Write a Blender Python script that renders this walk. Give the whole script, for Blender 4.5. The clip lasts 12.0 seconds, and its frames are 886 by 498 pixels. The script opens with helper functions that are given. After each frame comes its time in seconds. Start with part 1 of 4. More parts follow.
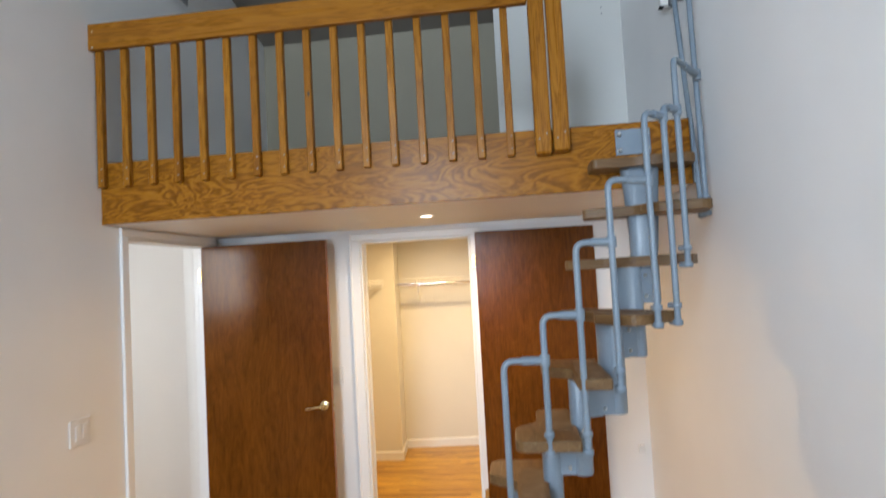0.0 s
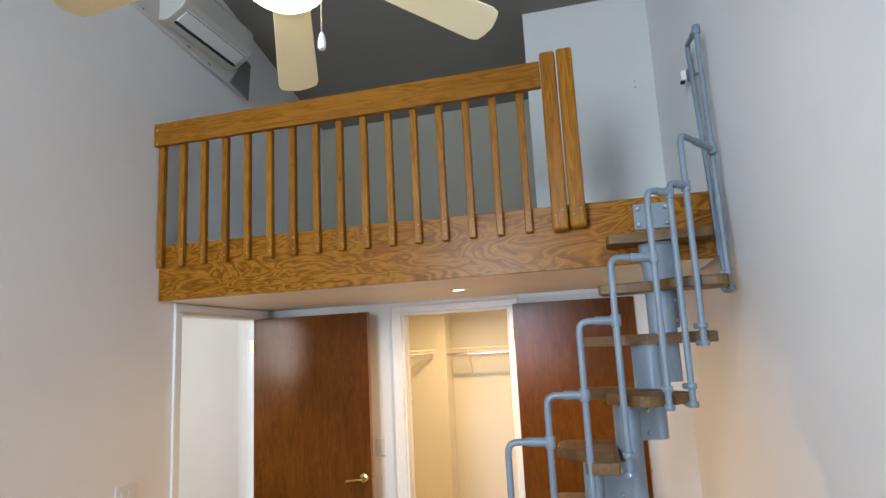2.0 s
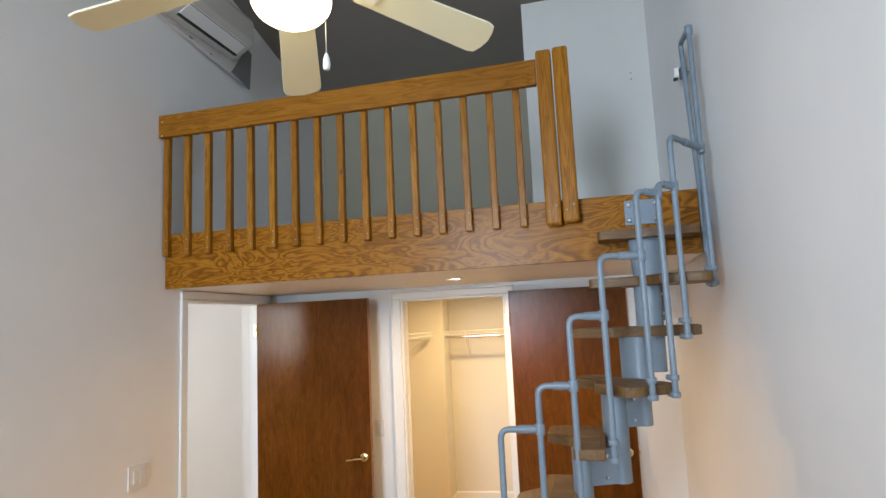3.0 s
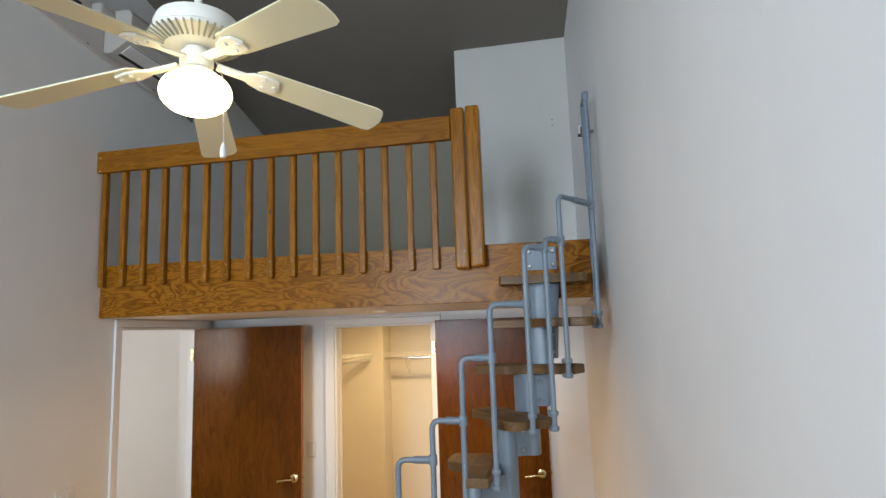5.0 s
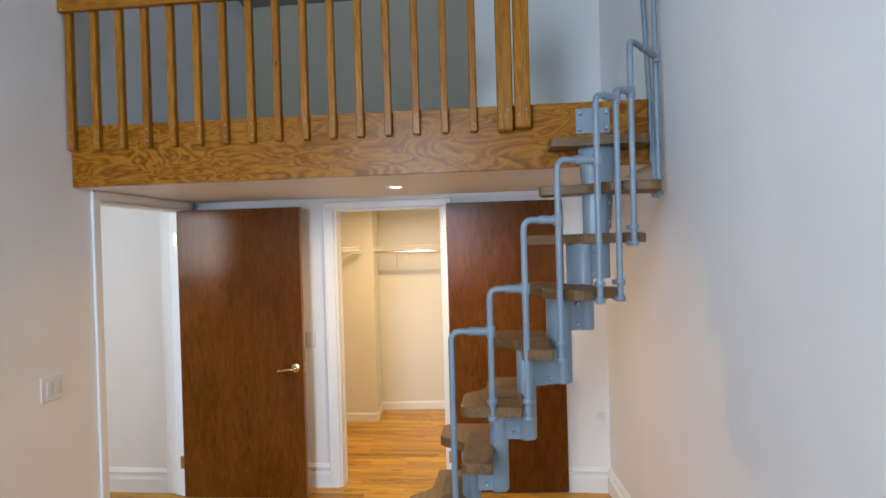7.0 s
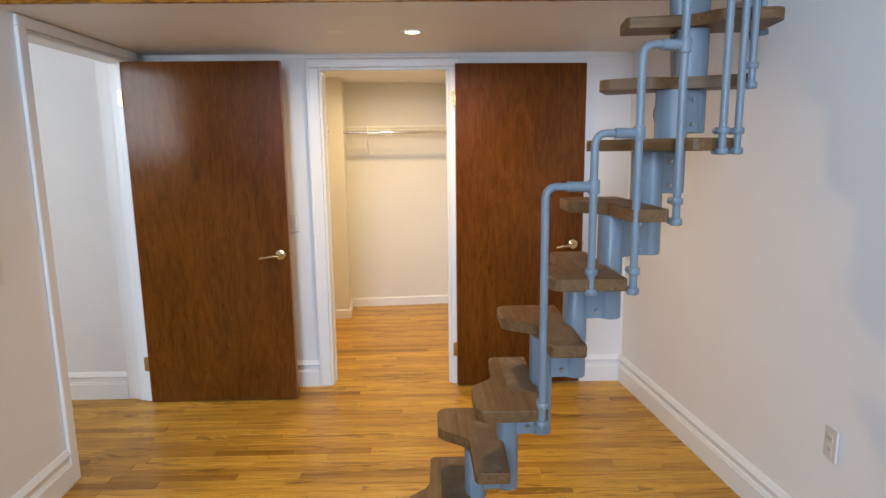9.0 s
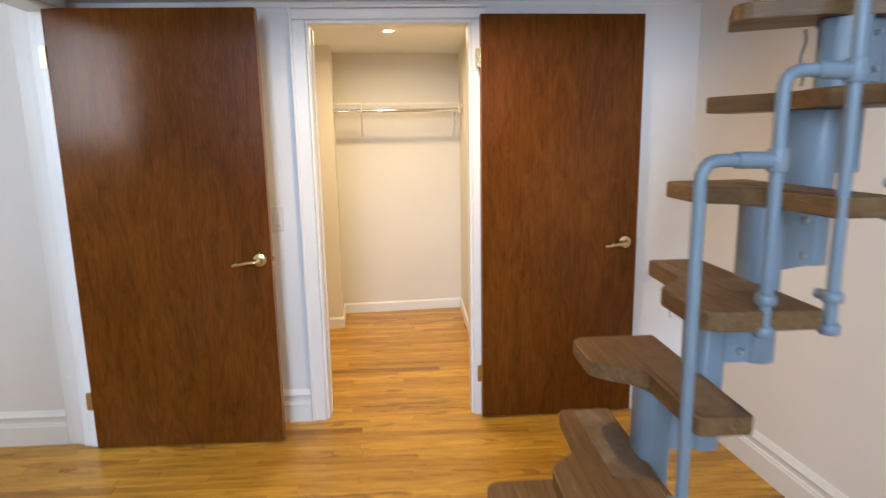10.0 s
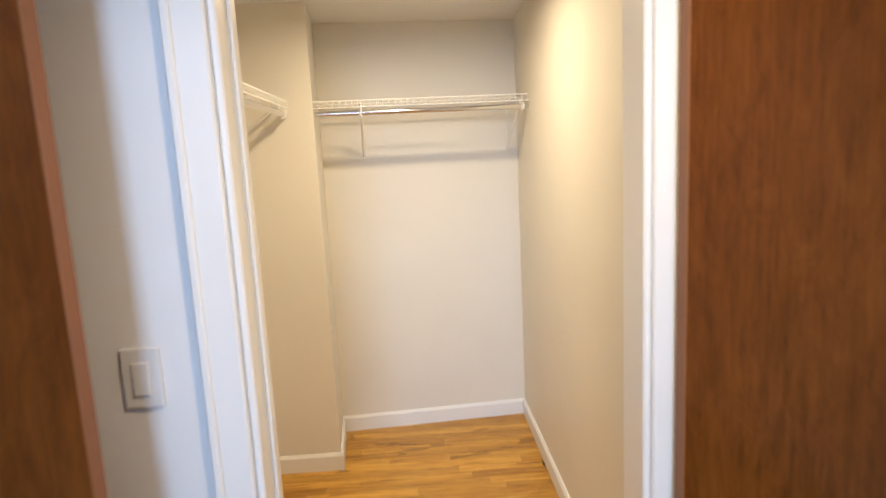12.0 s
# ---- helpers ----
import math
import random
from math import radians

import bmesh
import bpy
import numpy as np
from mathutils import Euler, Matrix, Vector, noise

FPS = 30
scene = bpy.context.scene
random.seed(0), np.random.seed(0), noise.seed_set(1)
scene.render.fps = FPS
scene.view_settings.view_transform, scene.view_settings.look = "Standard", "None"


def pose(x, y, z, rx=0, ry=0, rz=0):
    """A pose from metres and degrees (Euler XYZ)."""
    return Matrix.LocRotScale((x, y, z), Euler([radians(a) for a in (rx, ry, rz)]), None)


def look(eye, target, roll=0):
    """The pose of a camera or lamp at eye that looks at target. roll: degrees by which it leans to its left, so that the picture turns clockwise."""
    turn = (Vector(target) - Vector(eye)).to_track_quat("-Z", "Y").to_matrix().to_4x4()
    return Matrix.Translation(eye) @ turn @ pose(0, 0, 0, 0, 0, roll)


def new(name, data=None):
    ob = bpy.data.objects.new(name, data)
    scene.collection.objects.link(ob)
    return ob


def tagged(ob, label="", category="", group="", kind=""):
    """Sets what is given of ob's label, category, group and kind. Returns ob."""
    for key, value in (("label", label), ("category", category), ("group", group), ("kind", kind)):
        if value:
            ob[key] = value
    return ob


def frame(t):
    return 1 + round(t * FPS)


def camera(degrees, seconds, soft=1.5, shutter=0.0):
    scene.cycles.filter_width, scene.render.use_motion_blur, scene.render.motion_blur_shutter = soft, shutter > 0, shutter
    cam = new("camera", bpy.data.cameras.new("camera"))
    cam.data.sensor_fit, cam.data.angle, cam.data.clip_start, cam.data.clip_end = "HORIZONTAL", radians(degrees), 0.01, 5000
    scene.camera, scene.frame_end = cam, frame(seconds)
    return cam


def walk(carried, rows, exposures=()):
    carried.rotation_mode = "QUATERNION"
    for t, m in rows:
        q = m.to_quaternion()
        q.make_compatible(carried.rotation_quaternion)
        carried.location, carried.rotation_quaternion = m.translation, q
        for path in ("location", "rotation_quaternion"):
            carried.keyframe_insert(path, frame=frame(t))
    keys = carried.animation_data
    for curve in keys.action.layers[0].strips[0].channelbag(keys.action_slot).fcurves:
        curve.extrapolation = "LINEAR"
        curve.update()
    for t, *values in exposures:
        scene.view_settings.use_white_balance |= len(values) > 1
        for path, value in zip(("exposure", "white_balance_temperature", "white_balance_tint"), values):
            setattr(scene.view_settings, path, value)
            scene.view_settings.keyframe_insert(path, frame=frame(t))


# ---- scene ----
cam = camera(73.7, 12.0, soft=1.4, shutter=0.4)
PATH = [
    (0, (0.26, -0.094, 1.733), (0.021, 1.889, 1.832), -3.1),
    (0.5, (0.411, 0.077, 1.789), (0.164, 2.032, 2.131), -2.0),
    (1, (0.531, 0.122, 1.813), (0.205, 2.049, 2.238), -2.1),
    (1.5, (0.557, 0.034, 1.79), (0.144, 1.953, 2.175), -2.9),
    (2, (0.558, -0.12, 1.771), (0.072, 1.793, 2.097), -2.9),
    (2.5, (0.559, -0.142, 1.792), (0.044, 1.773, 2.05), -2.7),
    (2.7, (0.571, -0.168, 1.805), (0.066, 1.751, 2.05), -2.7),
    (4.3, (0.797, -0.495, 1.976), (0.386, 1.441, 2.268), -2.2),
    (4.5, (0.854, -0.477, 1.978), (0.466, 1.463, 2.268), -2.1),
    (5, (0.923, -0.446, 1.958), (0.549, 1.5, 2.233), -2.0),
    (5.5, (0.919, -0.417, 1.92), (0.589, 1.539, 2.175), -1.9),
    (6, (0.81, -0.337, 1.883), (0.488, 1.628, 2.075), -1.8),
    (6.5, (0.619, -0.243, 1.856), (0.306, 1.731, 1.929), -1.6),
    (7, (0.432, -0.158, 1.754), (0.207, 1.829, 1.737), -1.6),
    (7.5, (0.235, 0.004, 1.633), (0.117, 1.997, 1.51), -1.7),
    (7.7, (0.184, 0.103, 1.615), (0.06, 2.091, 1.435), -0.9),
    (9.3, (-0.241, 0.422, 1.506), (-0.148, 2.385, 1.137), -0.6),
    (9.5, (-0.284, 0.574, 1.491), (-0.167, 2.531, 1.097), -0.5),
    (10, (-0.346, 1.049, 1.455), (-0.249, 3.014, 1.095), -1.0),
    (10.5, (-0.398, 1.544, 1.455), (-0.33, 3.512, 1.105), -1.8),
    (11, (-0.463, 2.059, 1.45), (-0.309, 4.024, 1.113), -2.5),
    (11.5, (-0.496, 2.494, 1.479), (-0.38, 4.461, 1.133), -3.5),
    (12, (-0.486, 2.927, 1.474), (-0.411, 4.901, 1.165), -2.9),
]
EXPOSURES = [(0.0, -0.21, 6850, 10), (2.7, -0.21, 6950, 10), (4.3, -0.57, 7200, 10), (5.5, -0.57, 7200, 10), (6.5, -0.39, 6750, 10),
             (7.7, -0.36, 6250, 10), (9.3, -0.40, 6250, 10), (10.5, -0.22, 5950, 10), (11.2, -0.24, 5550, 10), (12.0, -0.38, 5450, 10)]
walk(cam, [(t, look(eye, target, roll)) for t, eye, target, roll in PATH], EXPOSURES)

# ---- world, lights ----
world = bpy.data.worlds.new("world")
scene.world = world
world.use_nodes = True
sky = world.node_tree.nodes.new("ShaderNodeTexSky")
sky.sky_type = "NISHITA"
sky.sun_disc = False
sky.sun_elevation, sky.sun_rotation = radians(40), radians(200)
world.node_tree.links.new(sky.outputs[0], world.node_tree.nodes["Background"].inputs[0])
world.node_tree.nodes["Background"].inputs[1].default_value = 0.1


def area_lamp(name, m, sx, sy, watts, colour, spread=180):
    data = bpy.data.lights.new(name, "AREA")
    data.shape, data.size, data.size_y = "RECTANGLE", sx, sy
    data.energy, data.color, data.spread = watts, colour, radians(spread)
    ob = new(name, data)
    ob.matrix_world = m
    return ob


def disc_lamp(name, x, y, z, watts, colour, size=0.07, spread=180):
    """A small round lamp that shines straight down."""
    data = bpy.data.lights.new(name, "AREA")
    data.shape, data.size, data.energy, data.color = "DISK", size, watts, colour
    data.spread = radians(spread)
    ob = new(name, data)
    ob.location = (x, y, z)
    return ob


WARM = (1.0, 0.67, 0.31)
DAY = (0.615, 0.785, 1.0)
area_lamp("window_daylight", look((-0.85, -2.96, 2.7), (0.3, 2.6, 2.3)), 1.2, 2.7, 185, DAY, 130)
area_lamp("hall_daylight", look((-2.98, 1.21, 1.95), (-2.45, 3.5, 1.35)), 0.44, 0.88, 36, (0.88, 0.94, 1.0))
disc_lamp("closet_downlight_lamp", -0.475, 5.05, 2.15, 22, (1.0, 0.72, 0.39), 0.12, 170)
disc_lamp("loft_downlight_lamp", -0.243, 3.355, 2.1, 21, WARM, 0.07, 165)
GLOBE_GLOW = 8.0

# ---- materials ----


class Mat:
    """A node material with a few shorthands."""

    def __init__(self, name, colour=(0.8, 0.8, 0.8), rough=0.5, metal=0.0, spec=0.5):
        self.m = bpy.data.materials.new(name)
        self.m.use_nodes = True
        self.t = self.m.node_tree
        self.b = self.t.nodes["Principled BSDF"]
        self.b.inputs["Base Color"].default_value = (*colour, 1)
        self.b.inputs["Roughness"].default_value = rough
        self.b.inputs["Metallic"].default_value = metal
        self.b.inputs["Specular IOR Level"].default_value = spec

    def node(self, kind, **kw):
        n = self.t.nodes.new(kind)
        for k, v in kw.items():
            n.inputs[k].default_value = v
        return n

    def link(self, a, b):
        self.t.links.new(a, b)

    def coords(self, scale, shift=None):
        tc = self.t.nodes.new("ShaderNodeTexCoord")
        mp = self.t.nodes.new("ShaderNodeMapping")
        mp.inputs["Scale"].default_value = scale
        src = tc.outputs["Object"]
        if shift is not None:
            add = self.t.nodes.new("ShaderNodeVectorMath")
            add.operation = "MULTIPLY_ADD"
            self.link(shift, add.inputs[0])
            add.inputs[1].default_value = (37.0, 19.0, 11.0)
            self.link(src, add.inputs[2])
            src = add.outputs[0]
        self.link(src, mp.inputs["Vector"])
        return mp.outputs[0]

    def noise(self, scale, vec, detail=4.0, rough=0.55, distort=0.0):
        n = self.node("ShaderNodeTexNoise", Scale=scale, Detail=detail, Roughness=rough, Distortion=distort)
        if vec is not None:
            self.link(vec, n.inputs["Vector"])
        return n.outputs["Fac"]

    def ramp(self, fac, stops):
        n = self.t.nodes.new("ShaderNodeValToRGB")
        els = n.color_ramp.elements
        while len(els) < len(stops):
            els.new(0.5)
        for e, (p, c) in zip(els, stops):
            e.position, e.color = p, (*c, 1)
        self.link(fac, n.inputs[0])
        return n.outputs[0]

    def mix(self, a, b, fac, mode="MIX"):
        n = self.t.nodes.new("ShaderNodeMix")
        n.data_type, n.blend_type = "RGBA", mode
        for s, v in ((n.inputs[0], fac), (n.inputs[6], a), (n.inputs[7], b)):
            if isinstance(v, (int, float)):
                s.default_value = v
            elif isinstance(v, tuple):
                s.default_value = (*v, 1)
            else:
                self.link(v, s)
        return n.outputs[2]

    def math(self, op, a, b=0.0, c=0.0):
        n = self.t.nodes.new("ShaderNodeMath")
        n.operation = op
        for s, v in zip(n.inputs, (a, b, c)):
            if isinstance(v, (int, float)):
                s.default_value = v
            else:
                self.link(v, s)
        return n.outputs[0]

    def base(self, c):
        self.link(c, self.b.inputs["Base Color"])

    def rough(self, f, lo, hi):
        n = self.node("ShaderNodeMapRange")
        n.inputs["To Min"].default_value, n.inputs["To Max"].default_value = lo, hi
        self.link(f, n.inputs["Value"])
        self.link(n.outputs[0], self.b.inputs["Roughness"])

    def bump(self, f, strength, dist=0.002):
        n = self.node("ShaderNodeBump", Strength=strength, Distance=dist)
        self.link(f, n.inputs["Height"])
        self.link(n.outputs[0], self.b.inputs["Normal"])


def paint(name, colour, rough, stain=0.06, bump=0.12):
    m = Mat(name, colour, rough)
    v = m.coords((1, 1, 1))
    big = m.noise(1.3, v, 3)
    dark = tuple(c * (1 - stain) for c in colour)
    m.base(m.ramp(big, [(0.3, dark), (0.7, colour)]))
    fine = m.noise(160, v, 3, 0.6)
    mid = m.noise(14, v, 2)
    m.bump(m.math("ADD", fine, m.math("MULTIPLY", mid, 1.5)), bump, 0.0012)
    m.rough(m.noise(5, v), rough - 0.06, rough + 0.06)
    return m.m


WALL = paint("wall_paint", (0.81, 0.80, 0.79), 0.55)
# one dark grey for the room and hall ceilings, far darker than the walls
CEIL = paint("dark_grey_ceiling", (0.195, 0.168, 0.142), 0.75)
CREAM = paint("cream_closet_paint", (0.76, 0.725, 0.64), 0.55)
PALE_GREY = paint("pale_grey_wall_paint", (0.60, 0.595, 0.56), 0.55)
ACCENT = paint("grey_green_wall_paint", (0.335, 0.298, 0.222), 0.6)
TRIM = paint("trim_paint", (0.82, 0.82, 0.81), 0.32, 0.04, 0.06)
WORN_TRIM = paint("aged_trim_paint", (0.72, 0.70, 0.67), 0.36, 0.12, 0.1)
PLASTIC = paint("white_plastic", (0.72, 0.71, 0.70), 0.35, 0.03, 0.02)
# white plastic of the high wall unit, its shade put into the colour
AC_PLASTIC = paint("shaded_white_plastic", (0.52, 0.49, 0.45), 0.4, 0.04, 0.02)
FAN_PAINT = paint("cream_fan_enamel", (0.80, 0.78, 0.70), 0.35, 0.05, 0.03)
# darker cream that paints the thin shadows of the vent slots
FAN_SHADE = paint("shaded_fan_slots", (0.36, 0.33, 0.24), 0.6, 0.05, 0.03)
BLADE = paint("cream_blade_laminate", (0.78, 0.73, 0.52), 0.45, 0.05, 0.03)
BOARD = paint("mounting_board_paint", (0.60, 0.55, 0.52), 0.6, 0.12, 0.2)
GREY_METAL = Mat("dark_grey_bracket", (0.16, 0.17, 0.18), 0.45, 0.6).m
ZINC = Mat("dull_zinc", (0.24, 0.25, 0.25), 0.5, 0.5).m
DARK = Mat("dark_slot", (0.015, 0.015, 0.017), 0.7).m
CHROME = Mat("chrome", (0.75, 0.75, 0.76), 0.14, 1.0).m
STEEL = Mat("zinc_bolt", (0.68, 0.69, 0.70), 0.28, 1.0).m
WIRE = Mat("white_coated_wire", (0.80, 0.79, 0.75), 0.35).m


def brass_material():
    m = Mat("brass", (0.80, 0.66, 0.38), 0.22, 1.0)
    v = m.coords((1, 1, 1))
    n = m.noise(40, v)
    m.base(m.ramp(n, [(0.3, (0.52, 0.39, 0.18)), (0.7, (0.72, 0.58, 0.31))]))
    m.rough(n, 0.16, 0.34)
    return m.m


BRASS = brass_material()


def stair_paint():
    m = Mat("blue_grey_powder_coat", (0.33, 0.39, 0.45), 0.38)
    v = m.coords((1, 1, 1))
    n = m.noise(7, v, 4)
    m.base(m.ramp(n, [(0.3, (0.155, 0.20, 0.245)), (0.7, (0.19, 0.235, 0.28))]))
    m.bump(m.noise(420, v, 2), 0.12, 0.0006)
    m.rough(n, 0.32, 0.46)
    return m.m


STAIR_METAL = stair_paint()


def door_wood():
    m = Mat("red_brown_door_veneer", (0.2, 0.07, 0.02), 0.3, 0.0, 0.16)
    info = m.t.nodes.new("ShaderNodeObjectInfo")
    v = m.coords((9, 9, 2.3), info.outputs["Random"])
    v2 = m.coords((60, 60, 2.2), info.outputs["Random"])
    v3 = m.coords((1.8, 1.8, 0.7), info.outputs["Random"])
    grain = m.noise(1.5, v, 6, 0.65, 2.2)
    pores = m.noise(2.6, v2, 4, 0.7)
    cloud = m.noise(1.6, v3, 3, 0.5, 0.6)
    c = m.ramp(grain, [(0.25, (0.076, 0.023, 0.003)), (0.5, (0.132, 0.043, 0.005)), (0.75, (0.186, 0.066, 0.009))])
    c = m.mix(c, m.ramp(pores, [(0.35, (0.07, 0.018, 0.003)), (0.62, (0.18, 0.056, 0.008))]), 0.3)
    c = m.mix(c, m.ramp(cloud, [(0.3, (0.62, 0.55, 0.5)), (0.7, (1.1, 1.1, 1.1))]), 0.7, "MULTIPLY")
    v4 = m.coords((34, 34, 7.5), info.outputs["Random"])
    fleck = m.noise(1.1, v4, 4, 0.6, 1.4)
    c = m.mix(c, m.ramp(fleck, [(0.3, (0.62, 0.55, 0.48)), (0.48, (1.0, 1.0, 1.0)), (0.72, (1.2, 1.2, 1.2))]), 0.42, "MULTIPLY")
    m.base(c)
    m.rough(fleck, 0.10, 0.24)
    m.bump(m.math("ADD", pores, m.math("MULTIPLY", fleck, 1.8)), 0.3, 0.0014)
    return m.m


DOOR_WOOD = door_wood()
DOOR_EDGE = Mat("raw_door_edge", (0.24, 0.095, 0.022), 0.5).m


def plywood():
    m = Mat("varnished_fir_plywood", (0.5, 0.25, 0.08), 0.3, 0.0, 0.13)
    v = m.coords((1.7, 1.0, 5.6))
    field = m.noise(1.3, v, 3.0, 0.48, 1.3)
    rings = m.math("FRACT", m.math("MULTIPLY", field, 11.0))
    saw = m.math("PINGPONG", rings, 0.5)
    fine = m.noise(2.2, m.coords((9, 9, 120)), 4, 0.6)
    calm = m.noise(0.9, m.coords((1.0, 1.0, 1.6)), 2)
    c = m.ramp(saw, [(0.03, (0.150, 0.048, 0.004)), (0.13, (0.188, 0.063, 0.005)), (0.24, (0.315, 0.120, 0.011)), (0.5, (0.40, 0.165, 0.017))])
    soft = m.ramp(saw, [(0.0, (0.21, 0.074, 0.006)), (0.2, (0.275, 0.102, 0.009)), (0.5, (0.36, 0.146, 0.014))])
    c = m.mix(soft, c, m.ramp(calm, [(0.40, (0.15, 0.15, 0.15)), (0.60, (0.9, 0.9, 0.9))]))
    c = m.mix(c, m.ramp(fine, [(0.35, (0.62, 0.55, 0.5)), (0.65, (1, 1, 1))]), 0.45, "MULTIPLY")
    m.base(c)
    m.rough(fine, 0.2, 0.36)
    m.bump(saw, 0.1, 0.001)
    return m.m


PLYWOOD = plywood()


def pine(name, scale, light=(0.37, 0.152, 0.017), dark=(0.22, 0.078, 0.007)):
    m = Mat(name, light, 0.3, 0.0, 0.15)
    info = m.t.nodes.new("ShaderNodeObjectInfo")
    v = m.coords(scale, info.outputs["Random"])
    g = m.noise(1.7, v, 4, 0.55, 1.0)
    bands = m.math("PINGPONG", m.math("FRACT", m.math("MULTIPLY", g, 7.0)), 0.5)
    c = m.ramp(bands, [(0.0, dark), (0.2, tuple(0.5 * (a + b) for a, b in zip(light, dark))), (0.5, light)])
    tint = m.ramp(info.outputs["Random"], [(0.0, (0.78, 0.72, 0.68)), (1.0, (1.0, 1.0, 1.0))])
    c = m.mix(c, tint, 0.8, "MULTIPLY")
    m.base(c)
    m.rough(g, 0.2, 0.36)
    m.bump(bands, 0.08, 0.001)
    return m.m


DARK_KNOT = Mat("dark_knot", (0.035, 0.012, 0.004), 0.45).m
PINE_X = pine("varnished_pine_lengthwise", (0.9, 14, 14))
PINE_Z = pine("varnished_pine_upright", (16, 16, 0.9))


def oak_floor(island):
    m = Mat("oak_strip_floor", (0.5, 0.25, 0.08), 0.3, 0.0, 0.32)
    if island:
        r = m.t.nodes.new("ShaderNodeNewGeometry").outputs["Random Per Island"]
    else:
        r = m.t.nodes.new("ShaderNodeObjectInfo").outputs["Random"]
    v = m.coords((2.2, 34, 34), r)
    v2 = m.coords((5, 120, 120), r)
    v3 = m.coords((3, 16, 16), r)
    g = m.noise(1.5, v, 5, 0.6, 1.1)
    p = m.noise(2.4, v2, 3, 0.65)
    streak = m.noise(0.8, v3, 3, 0.6, 0.8)
    c = m.ramp(g, [(0.26, (0.31, 0.135, 0.015)), (0.5, (0.62, 0.345, 0.048)), (0.74, (0.76, 0.475, 0.092))])
    tone = m.ramp(r, [(0.0, (0.50, 0.40, 0.32)), (0.12, (0.74, 0.67, 0.60)), (0.45, (0.89, 0.86, 0.82)), (1.0, (1.08, 1.05, 0.99))])
    c = m.mix(c, tone, 1.0, "MULTIPLY")
    c = m.mix(c, (0.10, 0.038, 0.012), m.math("MULTIPLY", m.math("GREATER_THAN", streak, 0.63), 0.5))
    c = m.mix(c, m.ramp(p, [(0.3, (0.59, 0.55, 0.5)), (0.6, (1, 1, 1))]), 0.65, "MULTIPLY")
    m.base(c)
    m.rough(g, 0.24, 0.4)
    m.bump(p, 0.08, 0.0008)
    return m.m


OAK = oak_floor(False)
OAK_REST = oak_floor(True)
SUBFLOOR = Mat("dark_joint", (0.05, 0.022, 0.008), 0.8).m


def tread_wood():
    m = Mat("worn_beech_tread", (0.3, 0.2, 0.12), 0.5, 0.0, 0.3)
    info = m.t.nodes.new("ShaderNodeObjectInfo")
    v = m.coords((26, 2.2, 26), info.outputs["Random"])
    g = m.noise(1.5, v, 5, 0.6, 0.8)
    scuff = m.noise(6, m.coords((1, 1, 1), info.outputs["Random"]), 5, 0.65)
    c = m.ramp(g, [(0.3, (0.095, 0.047, 0.016)), (0.55, (0.152, 0.080, 0.030)), (0.8, (0.205, 0.116, 0.049))])
    c = m.mix(c, (0.30, 0.22, 0.13), m.ramp(m.noise(2.0, m.coords((40, 3, 40), info.outputs["Random"]), 4, 0.7, 0.5), [(0.60, (0, 0, 0)), (0.72, (0.7, 0.7, 0.7))]))
    m.base(c)
    m.rough(scuff, 0.36, 0.6)
    m.bump(g, 0.12, 0.0012)
    return m.m


TREAD = tread_wood()


def pad_material():
    m = Mat("worn_grey_grip_pad", (0.2, 0.15, 0.11), 0.75, 0.0, 0.2)
    info = m.t.nodes.new("ShaderNodeObjectInfo")
    v = m.coords((1, 1, 1), info.outputs["Random"])
    blot = m.noise(9, v, 5, 0.65, 0.4)
    m.base(m.ramp(blot, [(0.32, (0.12, 0.075, 0.042)), (0.55, (0.165, 0.108, 0.065)), (0.75, (0.25, 0.18, 0.12))]))
    m.bump(m.noise(260, v, 2), 0.25, 0.0008)
    return m.m


PAD = pad_material()


def glow(name, colour, strength):
    m = Mat(name, colour, 0.3)
    m.b.inputs["Emission Color"].default_value = (*colour, 1)
    m.b.inputs["Emission Strength"].default_value = strength
    return m.m


GLOBE = glow("lit_opal_glass", (1.0, 0.87, 0.52), GLOBE_GLOW)
LED = glow("lit_downlight_lens", (1.0, 0.86, 0.66), 14.0)


def pane_material():
    m = Mat("window_glass", (1, 1, 1), 0.02)
    m.b.inputs["Transmission Weight"].default_value = 1.0
    m.b.inputs["IOR"].default_value = 1.45
    return m.m


PANE = pane_material()

# ---- mesh helpers ----


def box(bm, x0, y0, z0, x1, y1, z1, bevel=0.0, segs=1):
    vs = [bm.verts.new((x, y, z)) for x in (x0, x1) for y in (y0, y1) for z in (z0, z1)]
    fs = [bm.faces.new([vs[i] for i in f]) for f in
          ((0, 1, 3, 2), (4, 6, 7, 5), (0, 4, 5, 1), (2, 3, 7, 6), (0, 2, 6, 4), (1, 5, 7, 3))]
    if bevel:
        es = list({e for f in fs for e in f.edges})
        bmesh.ops.bevel(bm, geom=es, offset=bevel, segments=segs, profile=0.5, affect="EDGES")
    return bm


def prism(bm, outline, z0, z1, bevel=0.0, segs=2):
    """An upright prism over a plan outline of (x, y), counter-clockwise."""
    lo = [bm.verts.new((x, y, z0)) for x, y in outline]
    hi = [bm.verts.new((x, y, z1)) for x, y in outline]
    n = len(outline)
    bottom, top = bm.faces.new(lo[::-1]), bm.faces.new(hi)
    for i in range(n):
        bm.faces.new((lo[i], lo[(i + 1) % n], hi[(i + 1) % n], hi[i]))
    if bevel:
        es = list(top.edges) + list(bottom.edges)
        bmesh.ops.bevel(bm, geom=es, offset=bevel, segments=segs, profile=0.5, affect="EDGES")
    return bm


